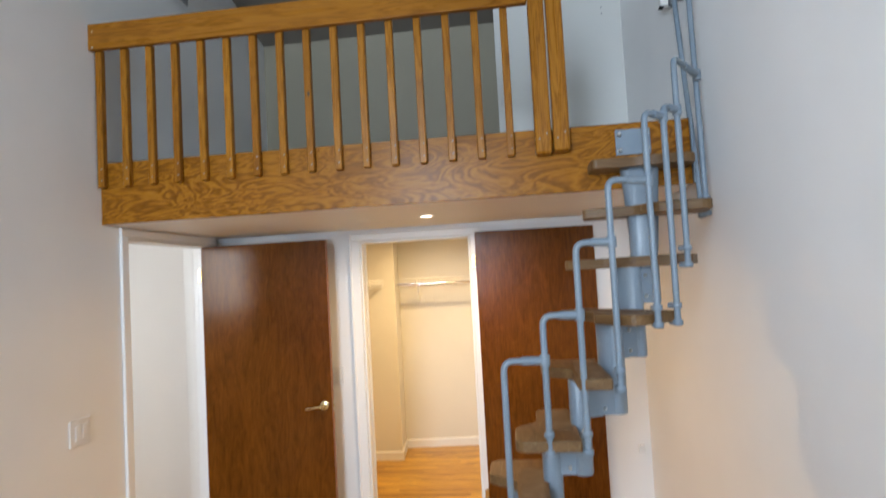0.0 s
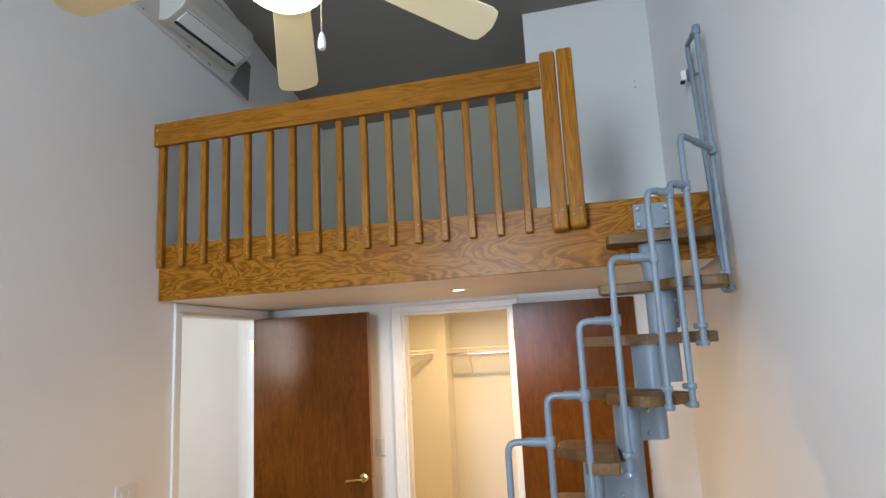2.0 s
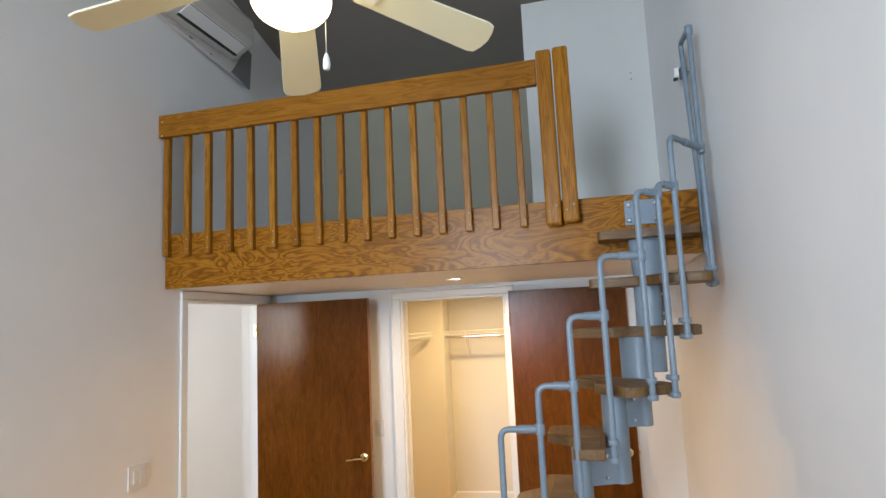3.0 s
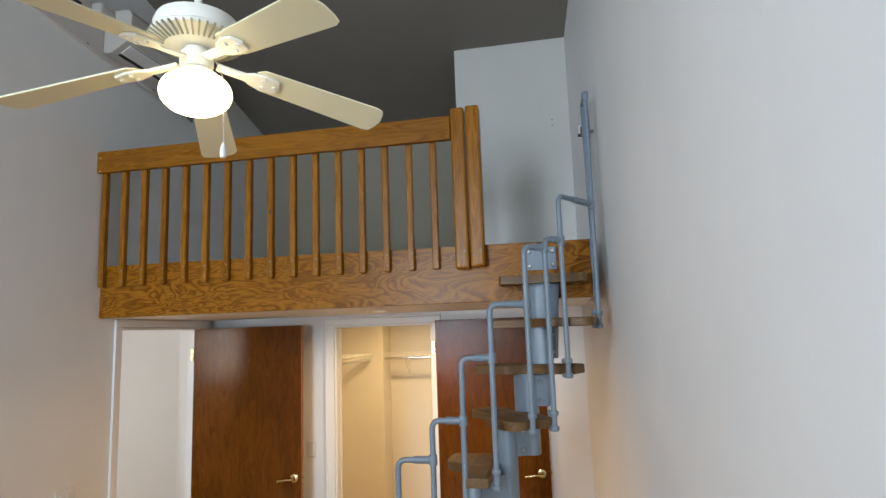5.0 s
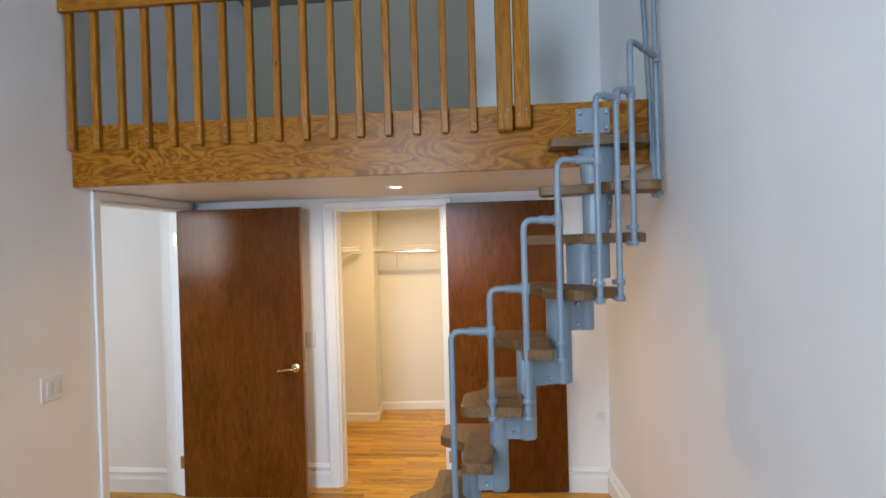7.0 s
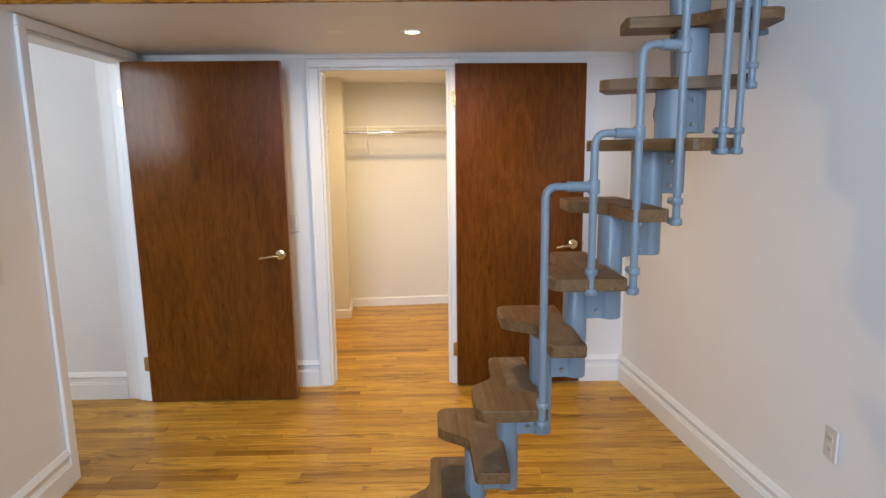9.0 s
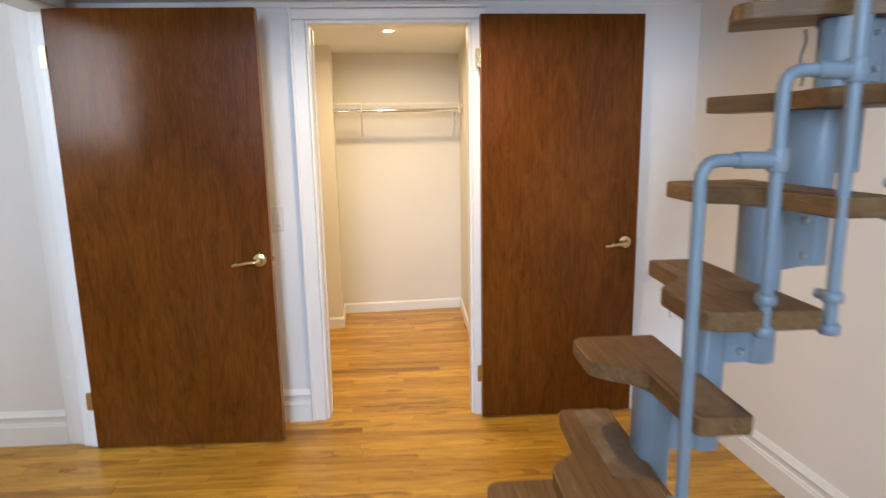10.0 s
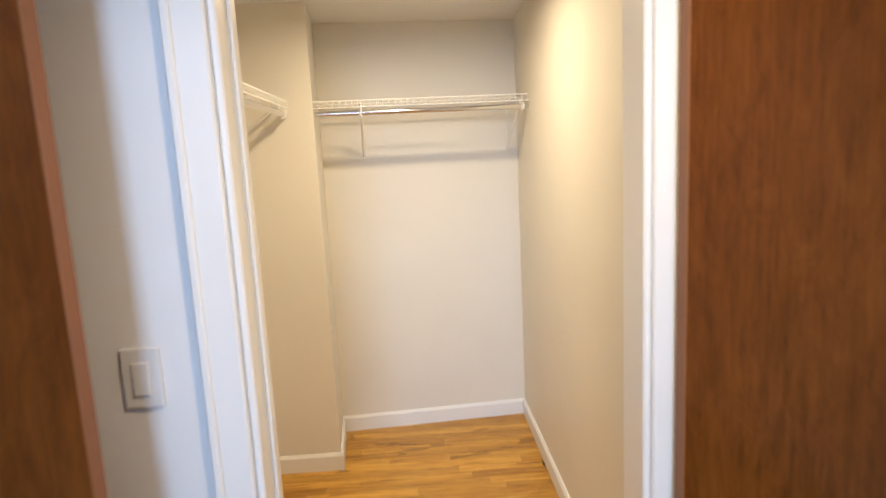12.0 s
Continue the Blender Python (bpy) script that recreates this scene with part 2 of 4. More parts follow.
def lathe(bm, profile, segs=32, m=None):
    """A turned body from (radius, z) pairs, bottom to top."""
    rings = []
    for r, z in profile:
        if r < 1e-5:
            rings.append([bm.verts.new((0, 0, z))])
        else:
            rings.append([bm.verts.new((r * math.cos(2 * math.pi * i / segs), r * math.sin(2 * math.pi * i / segs), z)) for i in range(segs)])
    for a, b in zip(rings, rings[1:]):
        for i in range(segs):
            j = (i + 1) % segs
            quad = []
            for v in (a[i % len(a)], a[j % len(a)], b[j % len(b)], b[i % len(b)]):
                if v not in quad:
                    quad.append(v)
            if len(quad) > 2:
                bm.faces.new(quad)
    for ring, flip in ((rings[0], True), (rings[-1], False)):
        if len(ring) > 1:
            bm.faces.new(ring[::-1] if flip else ring)
    if m is not None:
        bmesh.ops.transform(bm, matrix=m, verts=[v for r in rings for v in r])
    return bm


def rounded_path(points, radius, steps=5):
    """The points of a polyline with its corners rounded."""
    pts = [Vector(p) for p in points]
    out = [pts[0]]
    for a, b, c in zip(pts, pts[1:], pts[2:]):
        r = min(radius, (a - b).length * 0.49, (c - b).length * 0.49)
        p, q = b + (a - b).normalized() * r, b + (c - b).normalized() * r
        for i in range(steps + 1):
            s = i / steps
            out.append((1 - s) ** 2 * p + 2 * s * (1 - s) * b + s * s * q)
    out.append(pts[-1])
    return out


def tube(bm, points, r, segs=12):
    """A round bar along a line of points."""
    pts = [Vector(p) for p in points]
    rings, side = [], None
    for i, p in enumerate(pts):
        d = (pts[min(i + 1, len(pts) - 1)] - pts[max(i - 1, 0)]).normalized()
        if side is None:
            side = d.cross(Vector((0, 0, 1)) if abs(d.z) < 0.9 else Vector((1, 0, 0))).normalized()
        side = (side - d * side.dot(d)).normalized()
        up = d.cross(side)
        rings.append([bm.verts.new(p + r * (math.cos(2 * math.pi * k / segs) * side + math.sin(2 * math.pi * k / segs) * up)) for k in range(segs)])
    for a, b in zip(rings, rings[1:]):
        for k in range(segs):
            bm.faces.new((a[k], a[(k + 1) % segs], b[(k + 1) % segs], b[k]))
    bm.faces.new(rings[0][::-1])
    bm.faces.new(rings[-1])
    return bm


def finish(name, bm, material, smooth=False):
    bmesh.ops.recalc_face_normals(bm, faces=bm.faces)
    if smooth:
        for f in bm.faces:
            f.smooth = True
        for e in bm.edges:
            if len(e.link_faces) == 2 and e.calc_face_angle(0) > radians(40):
                e.smooth = False
    me = bpy.data.meshes.new(name)
    bm.to_mesh(me)
    bm.free()
    me.materials.append(material)
    return me


def part(name, bm, material, parent, label="", smooth=False):
    """One mesh under a thing or a part; the bmesh is in world metres, less the parent's place."""
    ob = new(name, finish(name, bm, material, smooth))
    ob.parent = parent
    if label:
        tagged(ob, label)
    return ob


def thing(name, x, y, z, label, category, group="", kind="", rz=0):
    ob = new(name)
    ob.empty_display_size = 0.1
    ob.matrix_world = pose(x, y, z, 0, 0, rz)
    return tagged(ob, label, category, group, kind)


def solid(name, bm, material, label, category, kind="structure", smooth=False):
    return tagged(new(name, finish(name, bm, material, smooth)), label, category, "", kind)


def boxes(*rows):
    bm = bmesh.new()
    for r in rows:
        box(bm, *r)
    return bm


# ---- the plan ----
YF, YS = 4.03, -3.0           # wall with the closet, wall with the window
SOFFIT, LOFT = 2.108, 2.412   # underside and floor of the loft
YE = 2.772                    # back of the loft's fascia
OP0, OP1, OPZ = 2.945, 3.855, 2.055   # doorway in the west wall
CL0, CL1, CLZ = -0.836, -0.044, 2.03  # closet doorway
CB, CR, CW = 6.035, 0.062, -1.385     # closet back, east and west faces
CE = 6.12                     # the closet back wall meets the east side here
CLC = 2.16                    # closet ceiling
XL = -1.875                   # west wall at the doorway


def xe(y):
    """Face of the east wall, which runs a little askew."""
    return 1.085 - 0.085 * (y - YF)


def xw(y):
    """Face of the west wall."""
    return -1.872 - 0.030 * (y - 2.75)


def roof(y):
    """Height of the sloping ceiling."""
    return 4.205 - 0.22 * (y - YF)


def plan_prism(bm, outline, z0, z1=None):
    """A prism over a plan outline; without z1 it reaches up to the sloping ceiling."""
    lo = [bm.verts.new((x, y, z0)) for x, y in outline]
    hi = [bm.verts.new((x, y, (roof(y) + 0.02) if z1 is None else z1)) for x, y in outline]
    n = len(outline)
    bm.faces.new(lo[::-1])
    bm.faces.new(hi)
    for i in range(n):
        bm.faces.new((lo[i], lo[(i + 1) % n], hi[(i + 1) % n], hi[i]))


def west_piece(bm, y0, y1, z0, z1=None):
    plan_prism(bm, [(xw(y0) - 0.12, y0), (xw(y0), y0), (xw(y1), y1), (xw(y1) - 0.12, y1)], z0, z1)


bm = bmesh.new()
west_piece(bm, YS - 0.12, OP0, -0.02)
west_piece(bm, OP0, OP1, OPZ)
west_piece(bm, OP1, 5.2, -0.02)
solid("wall_west", bm, WALL, "white painted plaster wall with a doorway under the loft", "wall")
bm = bmesh.new()
plan_prism(bm, [(xw(YF), YF), (CL0, YF), (CL0, YF + 0.11), (xw(YF), YF + 0.11)], -0.02, SOFFIT)
plan_prism(bm, [(CL1, YF), (xe(YF), YF), (xe(YF + 0.11), YF + 0.11), (CL1, YF + 0.11)], -0.02, SOFFIT)
box(bm, CL0, YF, CLZ, CL1, YF + 0.11, SOFFIT)
solid("wall_north", bm, WALL, "white painted wall under the loft with the closet doorway", "wall")
bm = bmesh.new()
plan_prism(bm, [(xe(YS - 0.12), YS - 0.12), (xe(YS - 0.12) + 0.12, YS - 0.12), (xe(6.1) + 0.12, 6.1), (xe(6.1), 6.1)], -0.02)
solid("wall_east", bm, WALL, "tall plain white painted plaster wall beside the stair", "wall")
WX0, WX1, WZ0, WZ1 = -1.55, -0.15, 1.2, 4.3   # window opening
bm = bmesh.new()
for x0, x1, z0, z1 in ((xw(YS), WX0, -0.02, None), (WX1, xe(YS), -0.02, None), (WX0, WX1, -0.02, WZ0), (WX0, WX1, WZ1, None)):
    plan_prism(bm, [(x0, YS - 0.12), (x1, YS - 0.12), (x1, YS), (x0, YS)], z0, z1)
solid("wall_south", bm, WALL, "white painted wall with a wide window", "wall")
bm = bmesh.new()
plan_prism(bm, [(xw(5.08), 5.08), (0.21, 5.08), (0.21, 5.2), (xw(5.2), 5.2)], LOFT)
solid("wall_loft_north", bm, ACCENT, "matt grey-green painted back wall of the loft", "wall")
bm = bmesh.new()
plan_prism(bm, [(0.21, YF), (xe(YF), YF), (xe(5.2), 5.2), (0.21, 5.2)], LOFT)
solid("wall_loft_closet", bm, PALE_GREY, "pale grey painted wall block standing on the loft", "wall")
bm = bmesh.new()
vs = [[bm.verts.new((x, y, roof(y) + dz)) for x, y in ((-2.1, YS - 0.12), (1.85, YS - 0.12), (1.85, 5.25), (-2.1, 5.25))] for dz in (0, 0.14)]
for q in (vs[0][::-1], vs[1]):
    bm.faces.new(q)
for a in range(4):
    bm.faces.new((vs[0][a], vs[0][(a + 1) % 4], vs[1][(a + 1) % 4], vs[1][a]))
solid("ceiling", bm, CEIL, "matt dark grey sloping room ceiling", "ceiling")
bm = bmesh.new()
plan_prism(bm, [(xw(YE), YE), (1.10, YE), (1.10, 3.3), (xe(3.3), 3.3), (xe(YF + 0.11), YF + 0.11), (xw(YF + 0.11), YF + 0.11)], SOFFIT, LOFT)
plan_prism(bm, [(xw(YF + 0.11), YF + 0.11), (xe(YF + 0.11), YF + 0.11), (xe(6.22), 6.22), (xw(6.22), 6.22)], CLC, LOFT)
solid("ceiling_loft", bm, WALL, "smooth painted underside and deck of the loft", "ceiling")
solid("wall_closet_east", boxes((CR, YF + 0.11, -0.02, CR + 0.1, 6.22, CLC)), CREAM, "cream white closet side wall", "wall")
bm = bmesh.new()
plan_prism(bm, [(CW - 0.1, CB), (-0.965, CB), (CR, CE), (CR, 6.22), (CW - 0.1, 6.22)], -0.02, CLC)
solid("wall_closet_north", bm, CREAM, "cream white closet back wall", "wall")
solid("wall_closet_west", boxes((CW - 0.1, YF + 0.11, -0.02, CW, CB, CLC)), CREAM, "cream white closet side wall behind the shelf", "wall")
BX0, BX1, BY = -0.928, -0.965, 5.625   # the box's east face runs a little askew
bm = bmesh.new()
plan_prism(bm, [(CW, BY), (BX0, BY), (BX1, CB), (CW, CB)], -0.02, CLC)
solid("wall_closet_box", bm, CREAM, "cream white boxed closet corner", "wall")
HW = -1.999
solid("wall_hall_north", boxes((-3.4, 3.885, -0.02, HW - 0.03, 4.0, 2.6)), WALL, "bright white hall wall beyond the doorway", "wall")
solid("wall_hall_west", boxes((-3.42, 1.08, -0.02, -3.3, 3.885, 2.6)), WALL, "plain white hall side wall", "wall")
solid("wall_hall_south", boxes((-3.3, 1.08, -0.02, -3.22, 1.2, 2.6), (-2.74, 1.08, -0.02, -1.95, 1.2, 2.6), (-3.22, 1.08, -0.02, -2.74, 1.2, 1.48), (-3.22, 1.08, 2.42, -2.74, 1.2, 2.6)),
      WALL, "white hall end wall with a window opening", "wall")
solid("ceiling_hall", boxes((-3.42, 1.08, 2.6, -1.99, 4.0, 2.7)), CEIL, "plain dark grey hall ceiling", "ceiling")

# window behind the walk, and its sky-side pane
w = thing("window_1", (WX0 + WX1) / 2, YS - 0.06, WZ0, "white framed wide window letting in daylight", "window", kind="structure")
WH = WZ1 - WZ0
bm = boxes((-0.7, -0.05, 0, -0.63, 0.05, WH), (0.63, -0.05, 0, 0.7, 0.05, WH), (-0.63, -0.05, 0, 0.63, 0.05, 0.07), (-0.63, -0.05, WH - 0.07, 0.63, 0.05, WH),
           (-0.025, -0.04, 0.07, 0.025, 0.04, WH - 0.07))
part("window_frame", bm, TRIM, w)
for x0, x1 in ((-0.63, -0.025), (0.025, 0.63)):
    p = part("pane", boxes((x0, -0.004, 0.07, x1, 0.004, WH - 0.07)), PANE, w)
    p.visible_shadow = False


def baseboard(name, x0, y0, x1, y1, nx, ny, h=0.175, plain=False):
    """A moulded baseboard along a wall, its face turned to (nx, ny)."""
    if plain:
        prof = [(0, 0), (0.014, 0), (0.014, h - 0.012), (0.006, h), (0, h)]
    else:
        prof = [(0, 0), (0.02, 0), (0.02, 0.098), (0.014, 0.104), (0.014, 0.110), (0.006, 0.114), (0.006, 0.134), (0.018, 0.142), (0.020, 0.15), (0.014, 0.160), (0.006, h), (0, h)]
    bm = bmesh.new()
    ends = []
    for x, y in ((x0, y0), (x1, y1)):
        ends.append([bm.verts.new((x + nx * d, y + ny * d, z)) for d, z in prof])
    n = len(prof)
    for i in range(n):
        bm.faces.new((ends[0][i], ends[0][(i + 1) % n], ends[1][(i + 1) % n], ends[1][i]))
    bm.faces.new(ends[0])
    bm.faces.new(ends[1][::-1])
    label = "low plain white closet baseboard" if plain else "tall moulded white baseboard"
    return solid(name, bm, TRIM, label, "baseboard")


baseboard("baseboard_east", xe(YS), YS, xe(YF), YF, -1, 0)
baseboard("baseboard_west", xw(YS), YS, xw(OP0 - 0.062), OP0 - 0.062, 1, 0)
baseboard("baseboard_north_1", -1.85, YF, -0.912, YF, 0, -1)
baseboard("baseboard_north_2", 0.03, YF, xe(YF) - 0.021, YF, 0, -1)
baseboard("baseboard_hall", -3.3, 3.885, HW - 0.09, 3.885, 0, -1)
baseboard("baseboard_closet_back", BX1, CB, CR, CE, 0, -1, 0.085, True)
baseboard("baseboard_closet_east", CR, YF + 0.11, CR, CE - 0.015, -1, 0, 0.085, True)
baseboard("baseboard_closet_box", CW, BY, BX0 + 0.014, BY, 0, -1, 0.085, True)
baseboard("baseboard_closet_return", BX0, BY, BX1, CB - 0.015, 1, 0, 0.085, True)
baseboard("baseboard_closet_west", CW, YF + 0.11, CW, BY - 0.015, 1, 0, 0.085, True)


def casing(name, pieces, label):
    bm = bmesh.new()
    for p in pieces:
        box(bm, *p, bevel=0.004)
    return solid(name, bm, TRIM, label, "trim")


# closet doorway trim: flat casing with a raised back band, jamb lining and stop
casing("trim_closet_door", [
    (-0.905, YF - 0.018, 0, CL0, YF, 2.028), (CL1, YF - 0.014, 0, 0.022, YF, 2.028), (-0.905, YF - 0.018, 2.03, 0.026, YF, 2.078),
    (-0.911, YF - 0.027, 0, -0.893, YF - 0.018, 2.08), (-0.911, YF - 0.027, 2.08, 0.030, YF, 2.096),
    (CL0, YF - 0.004, 0, CL0 + 0.016, YF + 0.114, 2.012), (CL1 - 0.016, YF - 0.004, 0, CL1, YF + 0.114, 2.012), (CL0, YF - 0.004, 2.012, CL1, YF + 0.114, 2.03),
    (CL0 + 0.016, YF + 0.06, 0, CL0 + 0.024, YF + 0.095, 2.0)],
    "white painted closet door casing with a raised back band")
casing("trim_hall_door", [
    (XL, OP0 - 0.06, 0, XL + 0.018, OP0, OPZ), (XL, OP0 - 0.06, OPZ, XL + 0.018, OP1 + 0.05, SOFFIT - 0.004), (XL, OP1, 0, XL + 0.012, OP1 + 0.05, OPZ),
    (XL - 0.124, OP0, 0, XL + 0.004, OP0 + 0.018, OPZ - 0.018), (XL - 0.124, OP1 - 0.018, 0, XL + 0.004, OP1, OPZ - 0.018), (XL - 0.124, OP0, OPZ - 0.018, XL + 0.004, OP1, OPZ),
    (XL - 0.085, OP1 - 0.03, 0, XL - 0.05, OP1 - 0.018, OPZ - 0.03),
    (HW - 0.09, 3.866, 0, HW - 0.024, 3.885, OPZ + 0.05)],
    "white painted hall doorway casing and jamb")
solid("trim_ceiling_strip", boxes((xw(YF), YF - 0.012, SOFFIT - 0.022, xe(YF), YF, SOFFIT)), TRIM, "thin white trim strip where wall meets soffit", "trim")

# ---- loft edge ----
fascia = thing("loft_fascia", 0, 2.75, SOFFIT, "varnished fir plywood fascia along the loft edge", "fascia", kind="structure")
bm = bmesh.new()
box(bm, XL + 0.004, 0, 0, 1.10, 0.02, LOFT - SOFFIT + 0.004, 0.0015)
for v in bm.verts:
    if v.co.z > 0.2 and v.co.x < 0:
        v.co.z += 0.016
part("plywood_panel", bm, PLYWOOD, fascia)

railing = thing("loft_railing", 0, 2.711, 2.297, "honey varnished pine railing with square balusters", "railing")
bm = bmesh.new()
box(bm, XL + 0.004, -0.035, 0.715, 0.385, 0.0, 0.852, 0.005, 2)
top_rail = part("top_rail", bm, PINE_X, railing)
bal = None
for i in range(16):
    x = -1.845 + i * 0.1412
    if bal is None:
        bm = bmesh.new()
        box(bm, -0.018, 0.0, 0.0, 0.018, 0.036, 0.73, 0.004)
        bal = part("baluster", bm, PINE_Z, railing)
        bal.location = (x, 0.003, 0.0)
    else:
        b = new("baluster", bal.data)
        b.parent, b.location = railing, (x, 0.003, 0.0)
bm = bmesh.new()
lathe(bm, [(0.0042, 0), (0.0042, 0.0015), (0, 0.0025)], 8, pose(0, 0, 0, 90))
screw = finish("screw", bm, ZINC)
for b in [o for o in railing.children if o.name.startswith("baluster")]:
    for z in (0.035, 0.095):
        o = new("screw", screw)
        o.parent, o.location = b, (0.006, 0.0, z)
for x, z in ((-1.845, 0.725), (-1.845, 0.81)):
    sb = bmesh.new()
    lathe(sb, [(0.0045, 0), (0.0045, 0.002), (0, 0.003)], 10, Matrix.Translation((x, -0.035, z)) @ pose(0, 0, 0, 90))
    part("screw", sb, STEEL, top_rail)
bm = bmesh.new()
lathe(bm, [(0.0, 0.0), (0.008, 0.0), (0.008, 0.0012), (0.0, 0.0016)], 12, Matrix.Translation((-1.845 + 8 * 0.1412 + 0.004, 0.003, 0.39)) @ pose(0, 0, 0, 90) @ Matrix.Diagonal((0.8, 1.7, 1, 1)))
part("knot", bm, DARK_KNOT, railing, "dark knot in the pine")
for i, x in enumerate((0.388, 0.472)):
    bm = bmesh.new()
    h = 0.895
    box(bm, x, -0.040, -0.01 + 0.008 * i, x + 0.076, 0.038, h + 0.005 * i, 0.012, 2)
    post = part("newel_post", bm, PINE_Z, railing, "thick pine end post with eased top")
    for dx, z in ((0.02, 0.06), (0.055, 0.085)):
        sb = bmesh.new()
        lathe(sb, [(0.0045, 0), (0.0045, 0.002), (0, 0.003)], 10, Matrix.Translation((x + dx, -0.040, z)) @ pose(0, 0, 0, 90))
        part("screw", sb, ZINC, post)

# ---- doors ----


def lever(parent, x, y, z):
    """A brass lever handle on a door face turned to -y; the lever points to -x."""
    bm = bmesh.new()
    lathe(bm, [(0.0, 0), (0.034, 0.0), (0.034, 0.006), (0.030, 0.012), (0.016, 0.016), (0.013, 0.045), (0, 0.045)], 28, Matrix.Translation((x, y, z)) @ pose(0, 0, 0, 90))
    part("rose", bm, BRASS, parent, "polished brass rose", True)
    bm = bmesh.new()
    tube(bm, rounded_path([(x, y - 0.04, z), (x, y - 0.058, z), (x - 0.05, y - 0.06, z - 0.004), (x - 0.115, y - 0.05, z - 0.014)], 0.02), 0.0085)
    for v in bm.verts:
        if v.co.x < x - 0.02:
            v.co.z = z - 0.012 + (v.co.z - z + 0.012) * 1.15
    part("lever", bm, BRASS, parent, "brushed brass lever handle", True)


def hinge(parent, x, y, z):
    bm = bmesh.new()
    lathe(bm, [(0.0065, -0.045), (0.0065, 0.045)], 12, Matrix.Translation((x, y, z)))
    box(bm, x - 0.002, y, z - 0.044, x + 0.002, y + 0.03, z + 0.044)
    box(bm, x - 0.022, y - 0.001, z - 0.044, x - 0.003, y + 0.002, z + 0.044)
    part("hinge", bm, BRASS, parent, "brass butt hinge", True)


def flush_door(name, x, y, rz, width, height, label, lever_x, lever_z):
    d = thing(name, x, y, 0.01, label, "door", kind="structure", rz=rz)
    bm = bmesh.new()
    box(bm, 0.0, 0.0, 0.0, width, 0.036, height, 0.002)
    leaf = part("leaf", bm, DOOR_WOOD, d)
    bm = boxes((width, 0.001, 0.001, width + 0.003, 0.035, height - 0.001), (-0.003, 0.001, 0.001, 0.0, 0.035, height - 0.001))
    part("edge_strip", bm, DOOR_EDGE, leaf, "lighter raw wood door edge")
    lever(d, lever_x, 0.0, lever_z)
    bm = boxes((width + 0.003, 0.008, lever_z - 0.03, width + 0.0045, 0.028, lever_z + 0.03), (width + 0.0045, 0.012, lever_z - 0.01, width + 0.012, 0.024, lever_z + 0.01))
    part("latch_plate", bm, BRASS, d, "small brass latch plate")
    for z in (0.245, 1.83):
        hinge(d, -0.006, 0.0, z)
    return d


flush_door("door_1", -1.905, 3.79, 0.6, 0.890, 2.03, "dark red-brown veneered flush door standing open against the wall", 0.838, 0.912)
flush_door("door_2", -0.004, 3.962, 2.0, 0.797, 2.03, "red-brown veneered closet door folded open against the wall", 0.735, 0.92)

# ---- stair ----
RISE = 0.2225
stair = thing("space_saver_stair", 0.0, 0.0, 0.0, "blue-grey steel modular stair with alternating worn wooden treads", "stair")


def tread_outline(wide_in, v0, v1, wide=0.204, narrow=0.09, back=0.04):
    """Plan of a paddle tread: u ahead, v towards the inner side. One half is deeper, with an S-shaped front."""
    pts = []
    s = 1 if wide_in else -1
    lo, hi = (v0, v1) if s > 0 else (-v1, -v0)
    front = []
    for i in range(11):
        q = i / 10
        v = -0.045 + 0.12 * q
        e = q * q * (3 - 2 * q)
        front.append((-narrow - (wide - narrow) * e, v))

    def corner(u, v, du, dv, r=0.022):
        out = []
        for i in range(5):
            a = math.pi / 2 * i / 4
            out.append((u + du * r * (1 - math.sin(a)), v + dv * r * (1 - math.cos(a))))
        return out
    pts += corner(-narrow, lo, 1, 1)
    pts += front
    pts += corner(-wide, hi, 1, -1, 0.045)[::-1]
    pts += [(back - 0.006, hi), (back, hi - 0.006), (back, lo + 0.006), (back - 0.006, lo)]
    if s < 0:
        pts = [(u, -v) for u, v in pts]
    area = sum(a[0] * b[1] - b[0] * a[1] for a, b in zip(pts, pts[1:] + pts[:1]))
    return pts if area > 0 else pts[::-1]


# plan place of each support, and the way it faces
STEPS = [(-0.071 + 0.124 * k, 2.415, 0.0) for k in range(6)] + [(0.685, 2.52, 38.0), (0.765, 2.595, 65.0), (0.83, 2.64, 82.0), (0.845, 2.672, 90.0)]


def column(bm, x, y, rz, z0, z1, hu=0.040, hv=0.058):
    """A rounded steel support, deeper than it is wide."""
    m = pose(x, y, 0, 0, 0, rz)
    pts = []
    for i in range(28):
        a = 2 * math.pi * i / 28
        c, q = math.cos(a), math.sin(a)
        pts.append((hu * math.copysign(abs(c) ** 0.7, c), hv * math.copysign(abs(q) ** 0.7, q)))
    pts = [tuple((m @ Vector((u, v, 0))).xy) for u, v in pts]
    prism(bm, pts, z0, z1, 0.003, 1)


